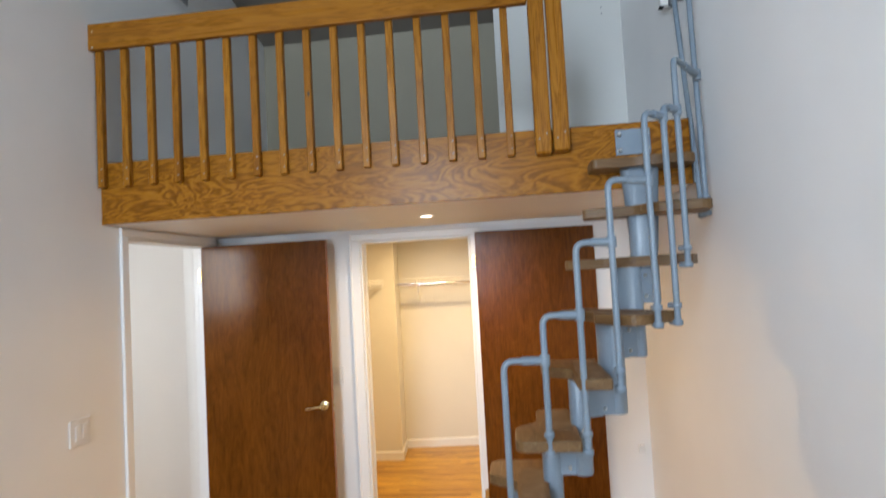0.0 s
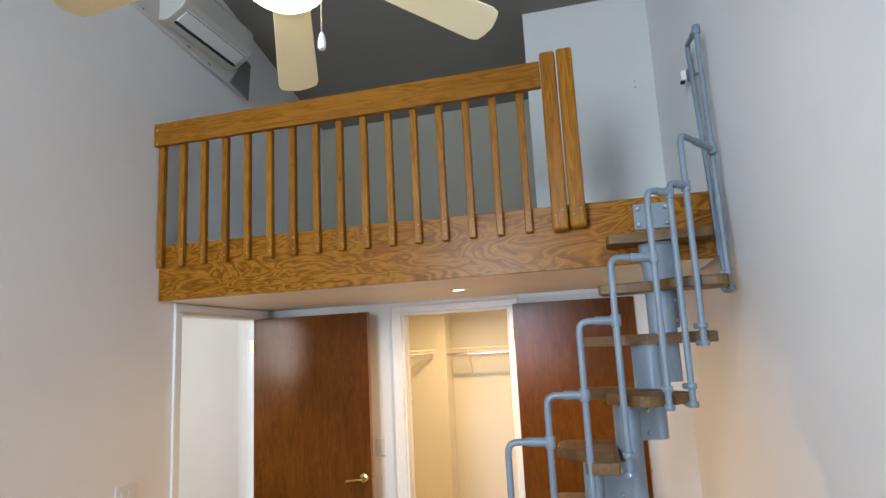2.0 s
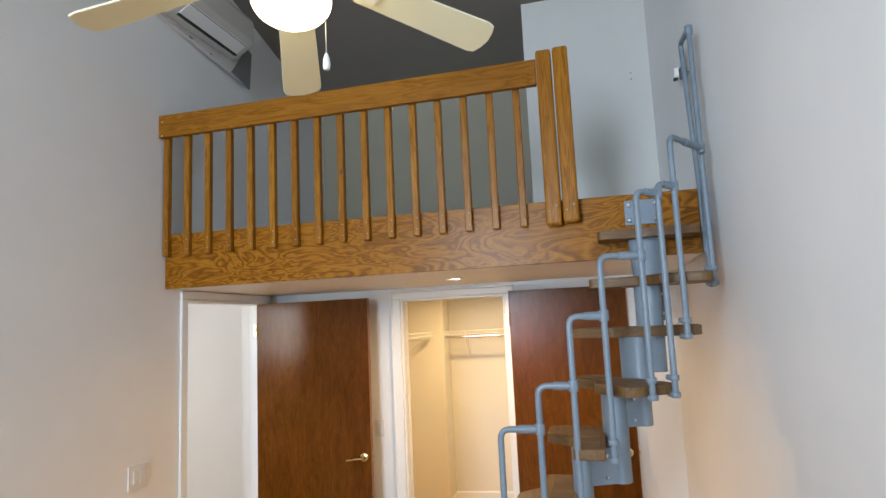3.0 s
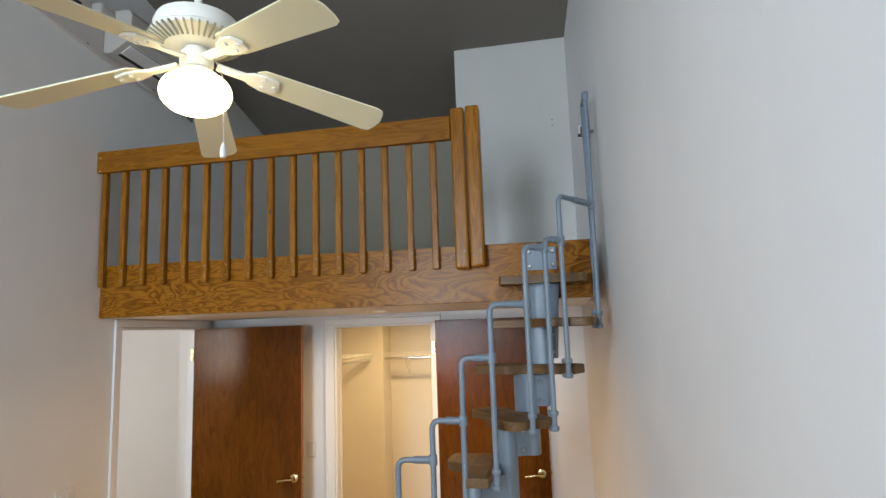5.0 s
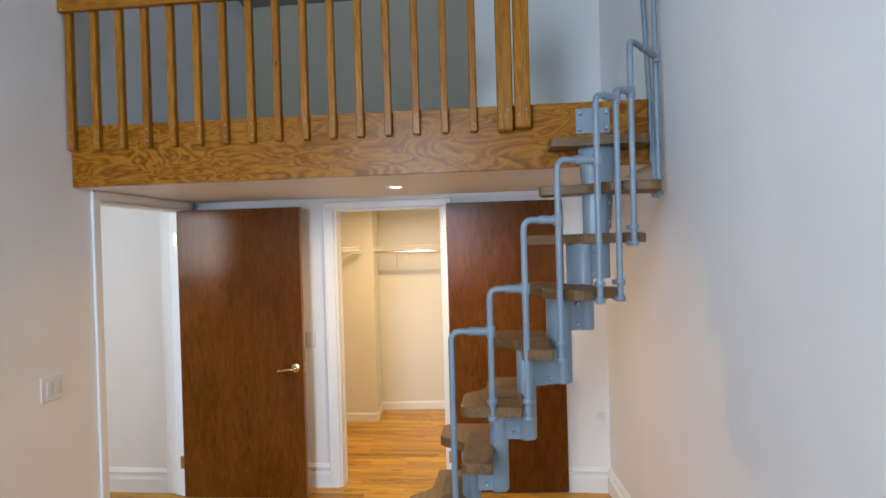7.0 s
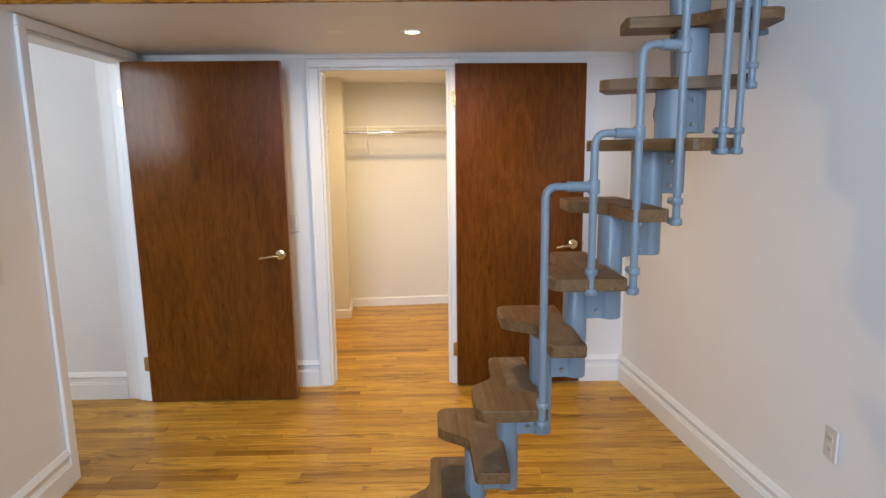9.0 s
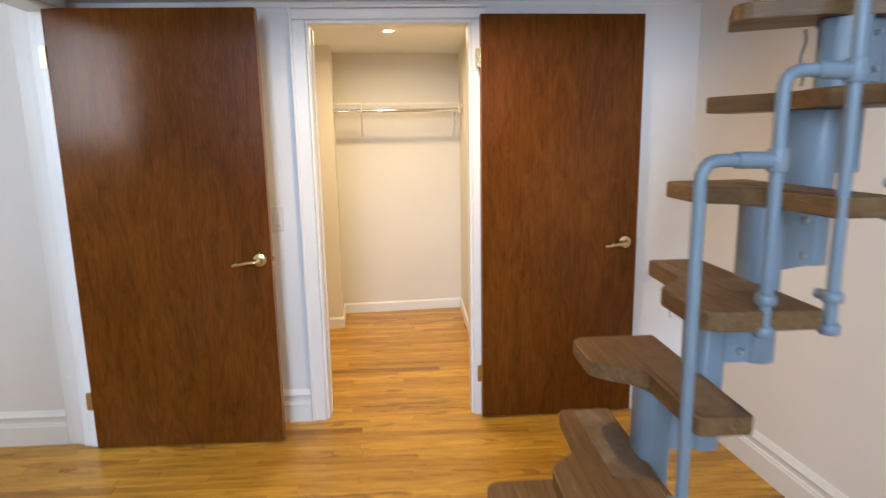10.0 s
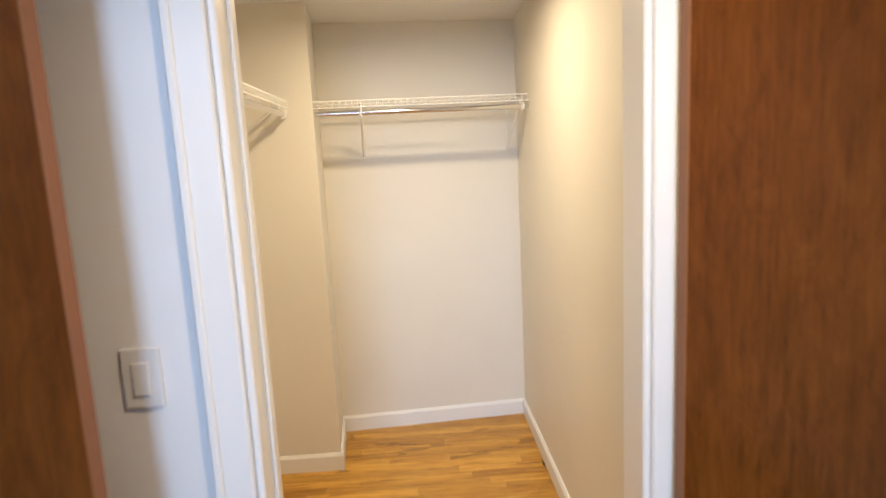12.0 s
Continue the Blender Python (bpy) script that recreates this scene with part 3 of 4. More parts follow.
for k, (x, y, rz) in enumerate(STEPS):
    z = RISE * (k + 1)
    if k == 9:
        outline = tread_outline(False, -0.225, 0.22, 0.115, 0.09, 0.07)
    elif k == 7:
        outline = tread_outline(True, -0.27, 0.26, 0.15)
    else:
        outline = tread_outline(k % 2 == 1, -0.275, 0.25, narrow=0.082 if k % 2 else 0.112)
    bm = bmesh.new()
    prism(bm, outline, -0.042, 0.0, 0.004, 2)
    t = part("tread", bm, TREAD, stair, "worn grey-brown wooden paddle tread")
    t.matrix_basis = pose(x, y, z, 0, 0, rz)
    bm = bmesh.new()
    if k < 9:
        inner, outer = (-0.262, 0.12) if k % 2 else (-0.12, 0.235)
        prism(bm, [(-0.07, inner), (0.024, inner), (0.024, outer), (-0.07, outer)], 0.0002, 0.0022, 0.0008, 1)
        part("grip_pad", bm, PAD, t, "worn grey anti-slip pad")
        bm = bmesh.new()
    low = max(0.0, RISE * k - 0.2)
    fx, fy = -0.062 * math.cos(radians(rz)), -0.062 * math.sin(radians(rz))
    if k == 9:
        fx, fy = 0.0, 0.0
    column(bm, x + fx, y + fy, rz, low, z - 0.043)
    if k == 9:
        for v in bm.verts:
            if v.co.z > z - 0.06:
                v.co.x = x + (v.co.x - x) * 1.45
    sup = part("support", bm, STAIR_METAL, stair, "", True)
    bm = bmesh.new()
    m = pose(x, y, z, 0, 0, rz)
    box(bm, -0.085 if k < 9 else -0.05, -0.05, -0.049, 0.036, 0.05, -0.0425)
    bmesh.ops.transform(bm, matrix=m, verts=bm.verts)
    part("tread_plate", bm, STAIR_METAL, stair)
    if k < 9:
        nx, ny, nrz = STEPS[k + 1]
        cx, cy = x + fx, y + fy
        tx, ty = nx - 0.062 * math.cos(radians(nrz)), ny - 0.062 * math.sin(radians(nrz))
        if k == 8:
            tx, ty = nx, ny
        run = math.hypot(tx - cx, ty - cy)
        way = pose(cx, cy, z, 0, 0, math.degrees(math.atan2(ty - cy, tx - cx)))
        bm = bmesh.new()
        box(bm, 0.0, -0.046, max(-0.197, -z + 0.002), run, -0.036, -0.0495)
        bmesh.ops.transform(bm, matrix=way, verts=bm.verts)
        web = part("web", bm, STAIR_METAL, stair)
        for dz in (-0.08, -0.168) if k else (-0.11,):
            bm = bmesh.new()
            lathe(bm, [(0.009, 0), (0.009, 0.006), (0.005, 0.012), (0, 0.012)], 6, way @ Matrix.Translation((run * 0.55, -0.046, dz)) @ pose(0, 0, 0, 90))
            part("bolt", bm, STEEL, web)
bm = bmesh.new()
box(bm, -0.20, 2.33, 0.0, 0.03, 2.51, 0.008, 0.002)
part("base_plate", bm, STAIR_METAL, stair)
# top bracket bolted to the fascia
bm = bmesh.new()
box(bm, 0.762, 2.742, LOFT - 0.148, 0.922, 2.749, LOFT - 0.026, 0.002)
plate = part("top_bracket", bm, STAIR_METAL, stair)

for x in (0.780, 0.904):
    for z in (LOFT - 0.05, LOFT - 0.125):
        bm = bmesh.new()
        lathe(bm, [(0.011, 0), (0.011, 0.008), (0.006, 0.012), (0, 0.012)], 10, Matrix.Translation((x, 2.742, z)) @ pose(0, 0, 0, 90))
        part("bolt", bm, STEEL, plate)

# balusters: plan place, foot, height of the bend; each bends over to the next one
RAIL = [(0.194, 2.138, 3, 1.411), (0.348, 2.150, 5, 1.574), (0.486, 2.152, 5, 1.838), (0.620, 2.165, 6, 2.068),
        (0.780, 2.218, 7, 2.326), (0.872, 2.300, 7, 2.366), (0.948, 2.380, 8, 2.582), (1.115, 2.635, 9, 3.19)]
for i, (x, y, step, z1) in enumerate(RAIL):
    z0 = RISE * step - 0.056
    if i + 1 < len(RAIL):
        nx, ny = RAIL[i + 1][:2]
        line = [(x, y, z0), (x, y, z1), (nx, ny, z1 - 0.004)]
    else:
        line = [(x, y, z0), (x + 0.012, y + 0.075, z1)]
    bm = bmesh.new()
    tube(bm, rounded_path(line, 0.04), 0.0125, 14)
    b = part("baluster", bm, STAIR_METAL, stair, "", True)
    if i + 1 < len(RAIL):
        bm = bmesh.new()
        a, c = Vector((x, y, z1)), Vector((nx, ny, z1 - 0.003))
        tube(bm, [c + (a - c) * 0.55, c + (a - c) * 0.08], 0.0165, 14)
        lathe(bm, [(0.017, -0.022), (0.019, -0.018), (0.019, 0.018), (0.017, 0.022)], 14, Matrix.Translation(c))
        part("connector", bm, STAIR_METAL, b, "", True)
    d = (Vector((*STEPS[step - 1][:2], 0)) - Vector((x, y, 0))).normalized() * 0.035
    for dz in (0.012, 0.078):
        bm = bmesh.new()
        lathe(bm, [(0.017, -0.011), (0.02, -0.007), (0.02, 0.007), (0.017, 0.011)], 14, Matrix.Translation((x, y, z0 + dz)))
        tube(bm, [(x, y, z0 + dz), (x + d.x, y + d.y, z0 + dz)], 0.011, 8)
        part("clamp", bm, STAIR_METAL, b, "", True)
bm = bmesh.new()
tube(bm, rounded_path([(1.119, 2.712, 1.945), (1.124, 2.95, 3.235), (1.127, 2.712, 3.192)], 0.045), 0.0125, 14)
hook = part("baluster", bm, STAIR_METAL, stair, "long tube bending back to the next baluster", True)
for dz in (0.012, 0.078):
    bm = bmesh.new()
    lathe(bm, [(0.017, -0.011), (0.02, -0.007), (0.02, 0.007), (0.017, 0.011)], 14, Matrix.Translation((1.119, 2.712 + dz * 0.18, 1.945 + dz)))
    part("clamp", bm, STAIR_METAL, hook, "", True)
bm = bmesh.new()
tube(bm, [(1.1266, 2.80, 3.208), (1.127, 2.72, 3.1935)], 0.0165, 14)
lathe(bm, [(0.017, -0.022), (0.019, -0.018), (0.019, 0.018), (0.017, 0.022)], 14, Matrix.Translation((1.127, 2.71, 3.19)))
part("connector", bm, STAIR_METAL, hook, "", True)
bm = bmesh.new()
lathe(bm, [(0.017, -0.03), (0.02, -0.025), (0.02, 0.025), (0.017, 0.03)], 14, Matrix.Translation((1.1228, 2.946, 3.07)))
tube(bm, [(1.1228, 2.946, 3.07), (xe(2.946), 2.946, 3.07)], 0.009, 8)
part("wall_clamp", bm, GREY_METAL, hook, "dark grey clamp to the wall", True)
bm = bmesh.new()
box(bm, 1.101, 2.735, LOFT - 0.30, 1.112, 2.77, LOFT + 0.005, 0.002)
part("wall_strap", bm, STAIR_METAL, stair)

# ---- ceiling fan ----
FX, FY, FZ = -0.130, 1.11, 2.848
fan = thing("ceiling_fan", FX, FY, FZ, "cream five-blade ceiling fan with a lit opal globe", "ceiling fan")
bm = bmesh.new()
lathe(bm, [(0.012, 0.12), (0.012, roof(FY) - FZ - 0.06)], 16)
part("downrod", bm, FAN_PAINT, fan, "", True)
bm = bmesh.new()
lathe(bm, [(0.03, roof(FY) - FZ - 0.075), (0.065, roof(FY) - FZ - 0.03), (0.07, roof(FY) - FZ)], 28)
part("canopy", bm, FAN_PAINT, fan, "", True)
bm = bmesh.new()
lathe(bm, [(0.04, 0.0), (0.075, 0.004), (0.132, 0.026), (0.136, 0.036), (0.124, 0.046), (0.127, 0.070), (0.119, 0.090), (0.09, 0.102), (0.04, 0.108), (0.016, 0.125)], 48)
motor = part("motor_housing", bm, FAN_PAINT, fan, "", True)
bm = bmesh.new()
for i in range(40):
    a = 2 * math.pi * i / 40
    vs = box(bmesh.new(), 0.076, -0.0026, -0.001, 0.130, 0.0026, 0.004)
    tilt = pose(0, 0, 0, 0, 0, math.degrees(a)) @ Matrix.Translation((0, 0, 0.003)) @ pose(0, 0, 0, 0, -26) @ Matrix.Translation((0.008, 0, -0.042))
    me = bpy.data.meshes.new("slot")
    vs.to_mesh(me)
    vs.free()
    me.transform(tilt)
    bm.from_mesh(me)
    bpy.data.meshes.remove(me)
part("vent_slot", bm, FAN_SHADE, motor, "ring of shaded vent slots")
bm = bmesh.new()
lathe(bm, [(0.036, -0.098), (0.056, -0.095), (0.059, -0.078), (0.051, -0.072), (0.046, -0.066), (0.05, -0.05), (0.05, -0.018), (0.036, -0.014), (0.036, 0.003)], 32)
part("light_kit", bm, FAN_PAINT, fan, "", True)
bm = bmesh.new()
prof = []
for i in range(17):
    a = -math.pi / 2 + math.pi * 0.88 * i / 16
    prof.append((max(0.0, 0.106 * math.cos(a)) ** 0.9 * 0.106 ** 0.1 if i else 0.0, -0.142 + 0.067 * math.sin(a)))
lathe(bm, prof, 40)
part("globe", bm, GLOBE, fan, "brightly lit white glass globe", True)
blade_mesh = iron_mesh = None
for i in range(5):
    ang = 43 + 72 * i
    m = pose(0, 0, 0, 0, 0, -55) @ pose(0, 0, -0.030, 0, -2.6, 0) @ pose(0, 0, 0, 0, 0, ang + 55) @ pose(0, 0, 0, -11, 9.5)
    if blade_mesh is None:
        out = [(0.20, -0.052), (0.59, -0.068), (0.612, -0.06), (0.622, -0.035), (0.628, 0.0), (0.622, 0.035), (0.612, 0.06), (0.59, 0.068), (0.20, 0.052), (0.18, 0.035), (0.175, 0.0), (0.18, -0.035)]
        bm = bmesh.new()
        prism(bm, out, 0.0, 0.006, 0.0015, 1)
        blade_mesh = finish("blade", bm, BLADE)
        bm = bmesh.new()
        prism(bm, [(0.06, -0.016), (0.15, -0.012), (0.17, -0.03), (0.21, -0.04), (0.25, -0.03), (0.262, 0.0), (0.25, 0.03), (0.21, 0.04), (0.17, 0.03), (0.15, 0.012), (0.06, 0.016)], -0.010, 0.0, 0.003, 2)
        for x, y in ((0.205, 0.018), (0.205, -0.018), (0.242, 0.0)):
            lathe(bm, [(0.007, -0.015), (0.007, -0.010)], 10, Matrix.Translation((x, y, 0)))
        iron_mesh = finish("blade_iron", bm, FAN_PAINT)
    for nm, me in (("blade", blade_mesh), ("blade_iron", iron_mesh)):
        o = new(nm, me)
        o.parent, o.matrix_basis = fan, m
bm = bmesh.new()
tube(bm, [(0.06, 0.0, -0.03), (0.095, 0.0, -0.09), (0.108, 0.0, -0.13), (0.108, 0.0, -0.318)], 0.0014, 6)
chain = part("pull_chain", bm, STEEL, fan)
bm = bmesh.new()
lathe(bm, [(0, -0.363), (0.008, -0.360), (0.0105, -0.348), (0.008, -0.330), (0.004, -0.318), (0, -0.318)], 14, Matrix.Translation((0.108, 0, 0)))
part("pull", bm, PLASTIC, chain, "white plastic pull", True)
chain.rotation_euler.z = radians(-10)

# ---- air conditioner and its board ----
board = thing("mounting_board", xw(2.6), 2.5, 3.785, "long stained painted board sloping high on the wall", "board")
board.matrix_world = pose(xw(2.6), 2.5, 3.785, -5.2)
bm = bmesh.new()
box(bm, 0, -1.5, 0, 0.03, 1.08, 0.30, 0.003)
part("plank", bm, BOARD, board)
bm = bmesh.new()
vs = [[bm.verts.new((x, y, z)) for y, z in ((0.86, 0.0), (1.09, -0.03), (1.09, 0.27), (1.02, 0.27))] for x in (0.031, 0.042)]
for q in (vs[0], vs[1][::-1]):
    bm.faces.new(q)
for a in range(4):
    bm.faces.new((vs[0][a], vs[1][a], vs[1][(a + 1) % 4], vs[0][(a + 1) % 4]))
part("bracket", bm, ZINC, board, "grey metal bracket end")
bm = bmesh.new()
prism(bm, [(-0.20, 0.235), (-0.15, 0.245), (-0.12, 0.232), (-0.07, 0.238), (-0.05, 0.218), (-0.03, 0.222), (-0.035, 0.205), (-0.07, 0.198), (-0.10, 0.212), (-0.13, 0.208), (-0.15, 0.222), (-0.20, 0.222)], 0.0, 0.004)
bmesh.ops.transform(bm, matrix=Matrix(((0, 0, 1, 0.0302), (1, 0, 0, 0), (0, 1, 0, 0), (0, 0, 0, 1))), verts=bm.verts)
part("hole", bm, DARK, board, "ragged dark hole in the board")
for y, q in ((0.02, 0.006), (0.42, 0.010), (0.63, 0.008)):
    bm = bmesh.new()
    lathe(bm, [(0.0, 0.0), (q, 0.0), (q, 0.002), (0.0, 0.002)], 9, Matrix.Translation((0.0305, y, 0.012)) @ pose(0, 0, 0, 0, 90) @ Matrix.Diagonal((0.7, 1.9, 1, 1)))
    part("stain", bm, GREY_METAL, board, "small dark mould stain")
bm = bmesh.new()
box(bm, 0.031, 0.0, 0.165, 0.115, 0.135, 0.285, 0.02, 3)
part("pipe_cover", bm, AC_PLASTIC, board, "rounded white pipe cover beside the unit", True)
ac = thing("air_conditioner", xw(2.6) + 0.032, 2.645, 3.79, "white wall-mounted split air conditioner", "air conditioner")
bm = bmesh.new()
prof = [(0.0, 0.0), (0.06, 0.0), (0.155, 0.055), (0.195, 0.10), (0.20, 0.24), (0.18, 0.275), (0.0, 0.285)]
L0, L1 = 0.0, 0.70
a = [bm.verts.new((d, L0, z)) for d, z in prof]
b = [bm.verts.new((d, L1, z)) for d, z in prof]
n = len(prof)
for i in range(n):
    bm.faces.new((a[i], a[(i + 1) % n], b[(i + 1) % n], b[i]))
bm.faces.new(a[::-1])
bm.faces.new(b)
bmesh.ops.bevel(bm, geom=bm.edges[:], offset=0.008, segments=2, profile=0.5, affect="EDGES")
part("casing", bm, AC_PLASTIC, ac)
bm = bmesh.new()
box(bm, 0.068, 0.05, -0.001, 0.088, 0.65, 0.012)
part("outlet_slot", bm, DARK, ac, "dark air outlet slot")
bm = bmesh.new()
box(bm, -0.05, 0.05, -0.004, 0.05, 0.65, 0.004, 0.002)
f = part("louvre", bm, PLASTIC, ac)
f.matrix_basis = Matrix.Translation((0.128, 0, 0.036)) @ pose(0, 0, 0, 0, -31)
bm = bmesh.new()
box(bm, 0.158, 0.05, 0.052, 0.166, 0.65, 0.062)
part("outlet_slot", bm, DARK, ac)

# a thin cord hanging between two treads
bm = bmesh.new()
tube(bm, [(0.735 + 0.006 * math.sin(i * 0.9), 2.69, 1.737 - 0.0150 * i) for i in range(11)], 0.0035, 6)
part("cord", bm, ZINC, stair, "thin grey cord", True)

# ---- switches, outlets ----



def wall_plate(name, m, w, h, gangs, label, category, kind="rocker"):
    t = new(name)
    t.empty_display_size = 0.05
    t.matrix_world = m
    tagged(t, label, category)
    bm = bmesh.new()
    box(bm, -w / 2, -0.008, -h / 2, w / 2, 0.0, h / 2, 0.004, 2)
    part("plate", bm, PLASTIC, t)
    for g in range(gangs):
        x = (g - (gangs - 1) / 2) * 0.046
        bm = bmesh.new()
        if kind == "rocker":
            box(bm, x - 0.0165, -0.013, -0.033, x + 0.0165, -0.008, 0.033, 0.002)
            part("rocker", bm, PLASTIC, t)
        else:
            for dz in (-0.02, 0.02):
                box(bm, x - 0.016, -0.0105, dz - 0.014, x + 0.016, -0.008, dz + 0.014, 0.0015)
            part("socket", bm, PLASTIC, t)
            for dz in (-0.02, 0.02):
                for dx in (-0.006, 0.006):
                    bm = bmesh.new()
                    box(bm, x + dx - 0.001, -0.0112, dz - 0.004, x + dx + 0.001, -0.0104, dz + 0.004)
                    part("slot", bm, DARK, t)
    return t


wall_plate("light_switch", pose(-1.028, YF, 1.086), 0.075, 0.12, 1, "white rocker light switch beside the closet casing", "switch")
wall_plate("light_switch", pose(xw(2.55), 2.55, 1.09, 0, 0, 91.7), 0.145, 0.128, 2, "white double rocker switch on the room wall", "switch")
wall_plate("wall_outlet", pose(xe(2.21), 2.21, 0.488, 0, 0, -94.9), 0.075, 0.12, 1, "white outlet low on the wall beside the stair", "outlet", "outlet")
cb = thing("cable_box", 1.022, YF, 0.535, "small white cable box low in the room corner", "cable box")
bm = bmesh.new()
box(bm, -0.02, -0.03, -0.025, 0.02, 0.0, 0.025, 0.004, 2)
part("cover", bm, PLASTIC, cb)

wall_plate("light_switch", pose(xw(2.98), 2.98, 2.92, 0, 0, 91.7), 0.07, 0.115, 1, "white switch plate on the loft side wall", "switch")
for z in (3.50, 3.545):
    nail = thing("nail", 0.955, YF, z, "tiny dark nail stuck in the white wall", "nail", "nails in the wall")
    bm = bmesh.new()
    lathe(bm, [(0.0, 0.0), (0.005, 0.0), (0.005, 0.006), (0.0, 0.007)], 8, pose(0, 0, 0, 90))
    part("nail_head", bm, GREY_METAL, nail)

# ---- downlights and vent ----


def downlight(x, y, z, label):
    t = thing("downlight", x, y, z, label, "ceiling light", "recessed downlights")
    bm = bmesh.new()
    ring = [(0.034, -0.001), (0.036, -0.006), (0.05, -0.007), (0.056, -0.002), (0.056, 0.0)]
    segs = 28
    rr = [[bm.verts.new((r * math.cos(2 * math.pi * i / segs), r * math.sin(2 * math.pi * i / segs), q)) for i in range(segs)] for r, q in ring]
    for a, b in zip(rr, rr[1:]):
        for i in range(segs):
            bm.faces.new((a[i], a[(i + 1) % segs], b[(i + 1) % segs], b[i]))
    part("ring", bm, TRIM, t, "", True)
    bm = bmesh.new()
    lathe(bm, [(0.034, -0.004), (0.034, -0.001)], 24)
    part("lens", bm, LED, t, "lit warm white lens", True)


downlight(-0.243, 3.355, SOFFIT, "small lit white downlight in the loft underside")
downlight(-0.475, 5.05, CLC, "small lit white downlight in the closet ceiling")
v = thing("ceiling_vent", -0.625, 3.37, SOFFIT, "small round white cap in the loft underside", "ceiling vent")
bm = bmesh.new()
lathe(bm, [(0.0, -0.006), (0.03, -0.006), (0.04, -0.001), (0.04, 0.0)], 24)
part("cap", bm, TRIM, v, "", True)

# ---- closet shelves ----


def wire_shelf(x, y, z, length, rz, label):
    """A coated wire shelf with a hanging rod; u runs along the wall, v out from it."""
    t = thing("wire_shelf", x, y, z, label, "shelf", "closet shelves", rz=rz)
    bm = bmesh.new()
    for v, q in ((0.01, 0.0), (0.17, 0.0), (0.345, 0.0), (0.35, -0.03)):
        tube(bm, [(0, -v, q), (length, -v, q)], 0.003, 6)
    part("long_wire", bm, WIRE, t)
    bm = bmesh.new()
    nn = int(length / 0.028)
    for i in range(nn + 1):
        u = length * i / nn
        tube(bm, [(u, -0.005, 0.004), (u, -0.348, 0.004), (u, -0.352, -0.03)], 0.0014, 5)
    part("cross_wire", bm, WIRE, t)
    bm = bmesh.new()
    tube(bm, [(0.0, -0.335, -0.055), (length, -0.335, -0.055)], 0.0125, 14)
    part("hanging_rod", bm, CHROME, t, "chrome hanging rod", True)
    for u in ((0.21, length - 0.05) if length > 0.9 else (length - 0.06,)):
        bm = bmesh.new()
        tube(bm, rounded_path([(u, -0.004, -0.25), (u, -0.335, -0.01)], 0.02), 0.006, 8)
        tube(bm, [(u, -0.004, -0.25), (u, -0.004, -0.01)], 0.006, 8)
        tube(bm, rounded_path([(u, -0.325, -0.005), (u, -0.320, -0.072), (u, -0.35, -0.072), (u, -0.352, -0.04)], 0.015), 0.006, 8)
        part("bracket", bm, WIRE, t)


wire_shelf(-0.962, CB, 1.745, 1.02, 4.6, "white wire shelf with chrome rod on the closet back wall")
wire_shelf(CW, 4.72, 1.745, 0.90, 90, "white wire shelf with chrome rod on the closet side wall")

# ---- small device by the loft ----
dev = thing("security_camera", xe(3.1), 3.1, 3.15, "small white device clipped to the wall above the loft edge", "camera")
bm = bmesh.new()
box(bm, -0.018, -0.03, -0.05, 0.0, 0.03, 0.07, 0.004, 2)
part("back_plate", bm, PLASTIC, dev)
bm = bmesh.new()
box(bm, -0.065, -0.022, -0.045, -0.018, 0.022, 0.01, 0.006, 2)
body = part("body", bm, PLASTIC, dev)
bm = bmesh.new()
box(bm, -0.068, -0.016, -0.055, -0.045, 0.016, -0.044, 0.002)
part("lens", bm, DARK, body, "dark lens")

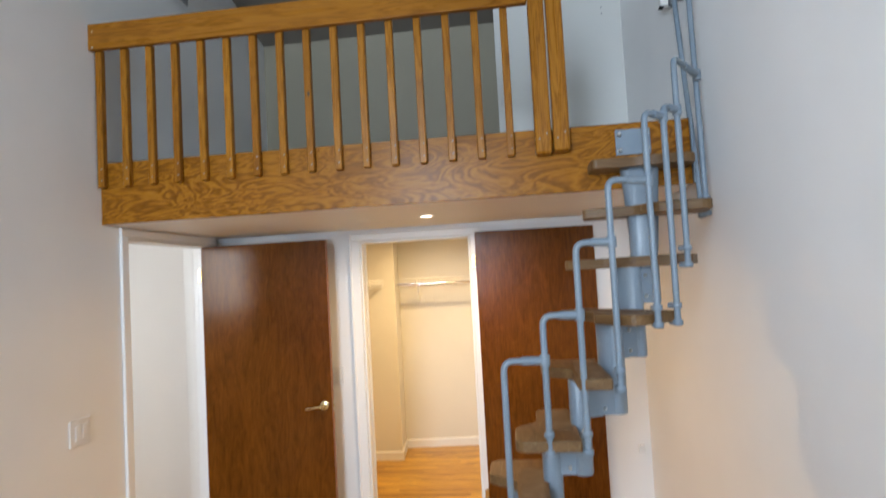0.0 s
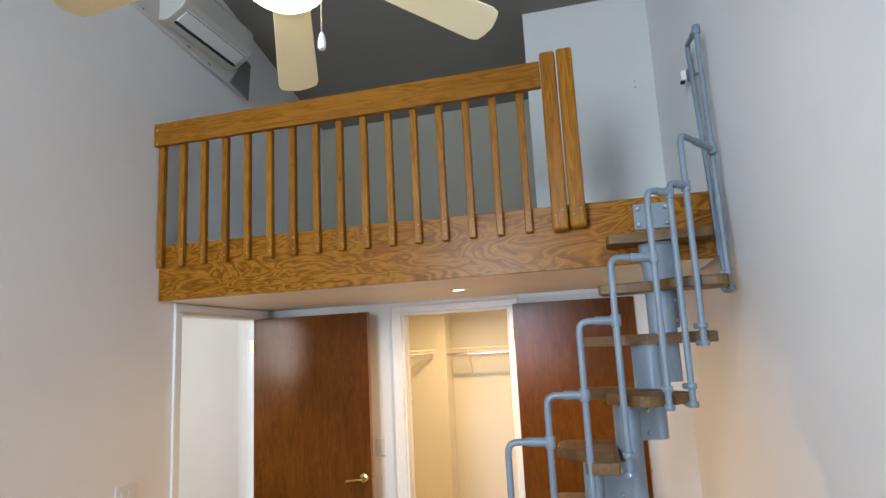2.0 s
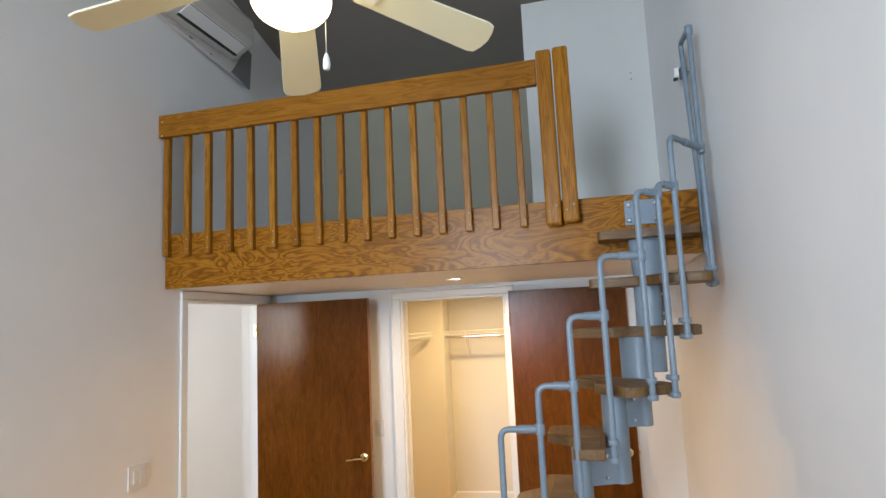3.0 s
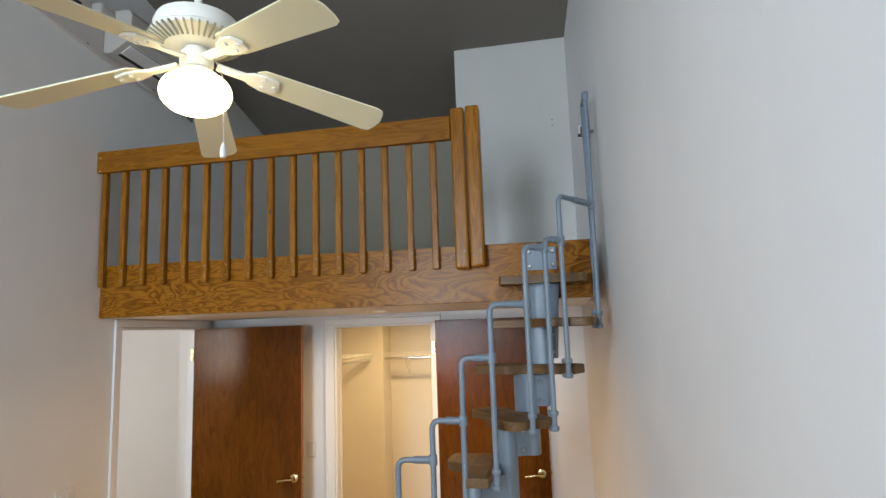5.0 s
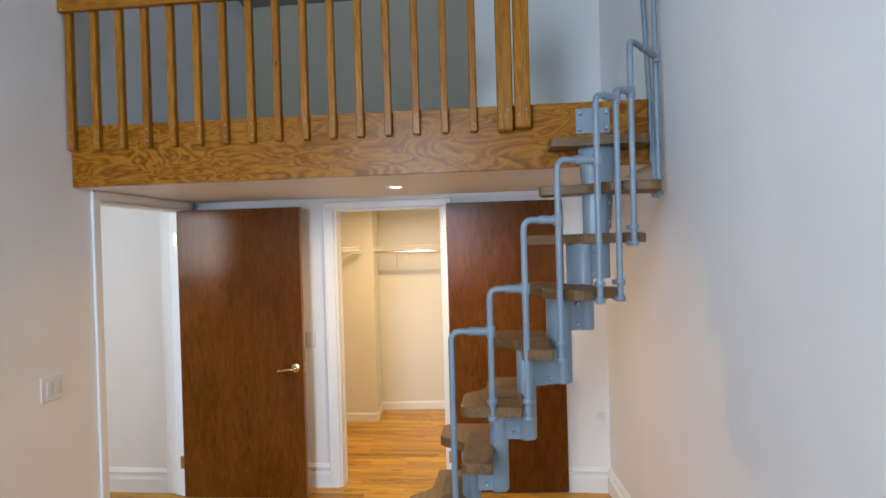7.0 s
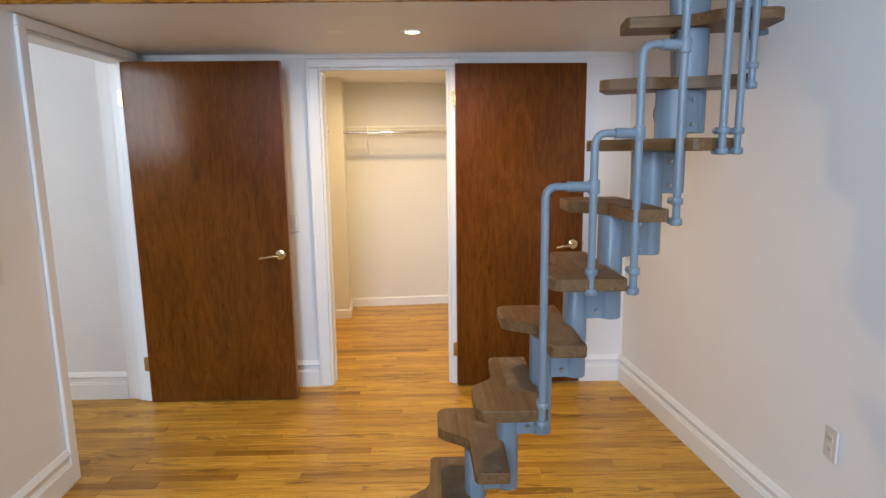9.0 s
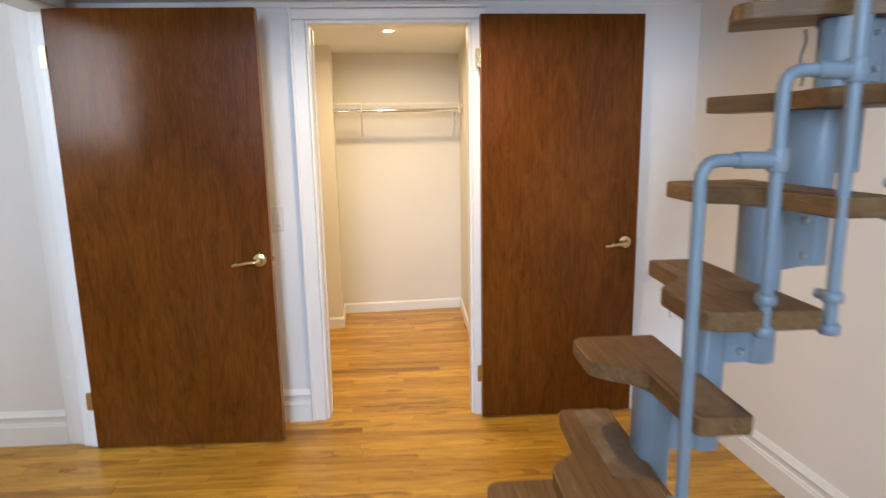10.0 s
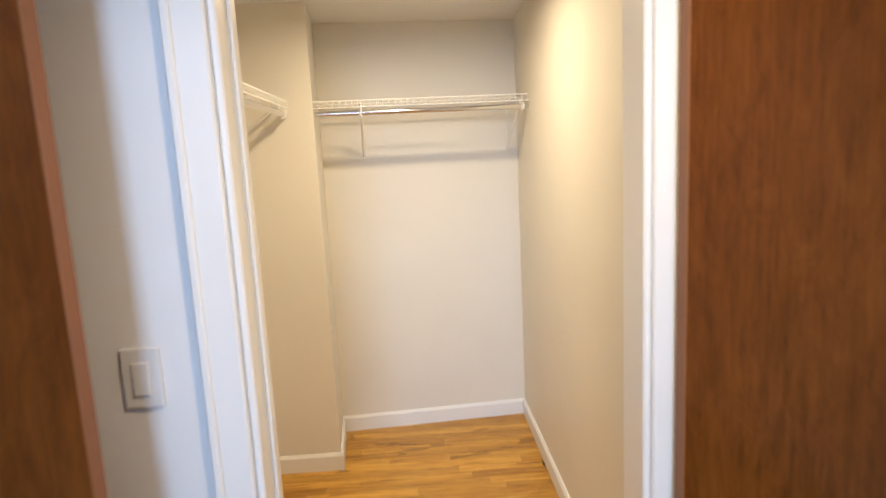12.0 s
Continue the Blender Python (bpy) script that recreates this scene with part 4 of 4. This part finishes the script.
# ---- floor ----
solid("floor", boxes((-3.42, YS, -0.10, 1.75, 6.2, -0.014)), SUBFLOOR, "oak strip floor with a satin varnish", "floor")
floor_ob = bpy.data.objects["floor"]
PW = 0.0572
rng = random.Random(7)


def plank_bm(bm, x0, x1, y0):
    g = 0.0005
    x0, x1, y1 = x0 + g, x1 - g, y0 + PW - g
    y0 += g
    c = 0.0012
    lo = [bm.verts.new(p) for p in ((x0, y0, -0.016), (x1, y0, -0.016), (x1, y1, -0.016), (x0, y1, -0.016))]
    md = [bm.verts.new(p) for p in ((x0, y0, -c), (x1, y0, -c), (x1, y1, -c), (x0, y1, -c))]
    hi = [bm.verts.new(p) for p in ((x0 + c, y0 + c, 0), (x1 - c, y0 + c, 0), (x1 - c, y1 - c, 0), (x0 + c, y1 - c, 0))]
    for a, b in ((lo, md), (md, hi)):
        for i in range(4):
            bm.faces.new((a[i], a[(i + 1) % 4], b[(i + 1) % 4], b[i]))
    bm.faces.new(hi)


meshes = {}


def plank_mesh(length):
    key = round(length / 0.05)
    if key not in meshes:
        bm = bmesh.new()
        plank_bm(bm, 0, key * 0.05, 0)
        meshes[key] = finish("plank", bm, OAK)
    return meshes[key], length / (key * 0.05)


rest = bmesh.new()
row, count = 0, 0
yy = YS
while yy < CE + 0.05:
    inside = yy < YF + 0.0
    x0, x1 = (-3.3 if inside and yy > 1.2 else xw(yy) - 0.01), xe(yy) + 0.005
    if not inside:
        x0, x1 = CW, CR
    x = x0 - rng.uniform(0, 0.5)
    while x < x1:
        ln = rng.choice((0.3, 0.4, 0.5, 0.6, 0.75, 0.9, 1.05, 1.2))
        a, b = max(x, x0), min(x + ln, x1)
        x += ln
        if b - a < 0.04:
            continue
        near = 2.15 < yy and (a + b) / 2 > -2.6 and count < 300
        if near:
            me, s = plank_mesh(b - a)
            o = new("plank", me)
            o.parent, o.location, o.scale = floor_ob, (a, yy, 0), (s, 1, 1)
            count += 1
        else:
            plank_bm(rest, a, b, yy)
    yy += PW
r = new("plank_field", finish("plank_field", rest, OAK_REST))
r.parent = floor_ob
tagged(r, "further oak strips of the floor", kind="stuff")
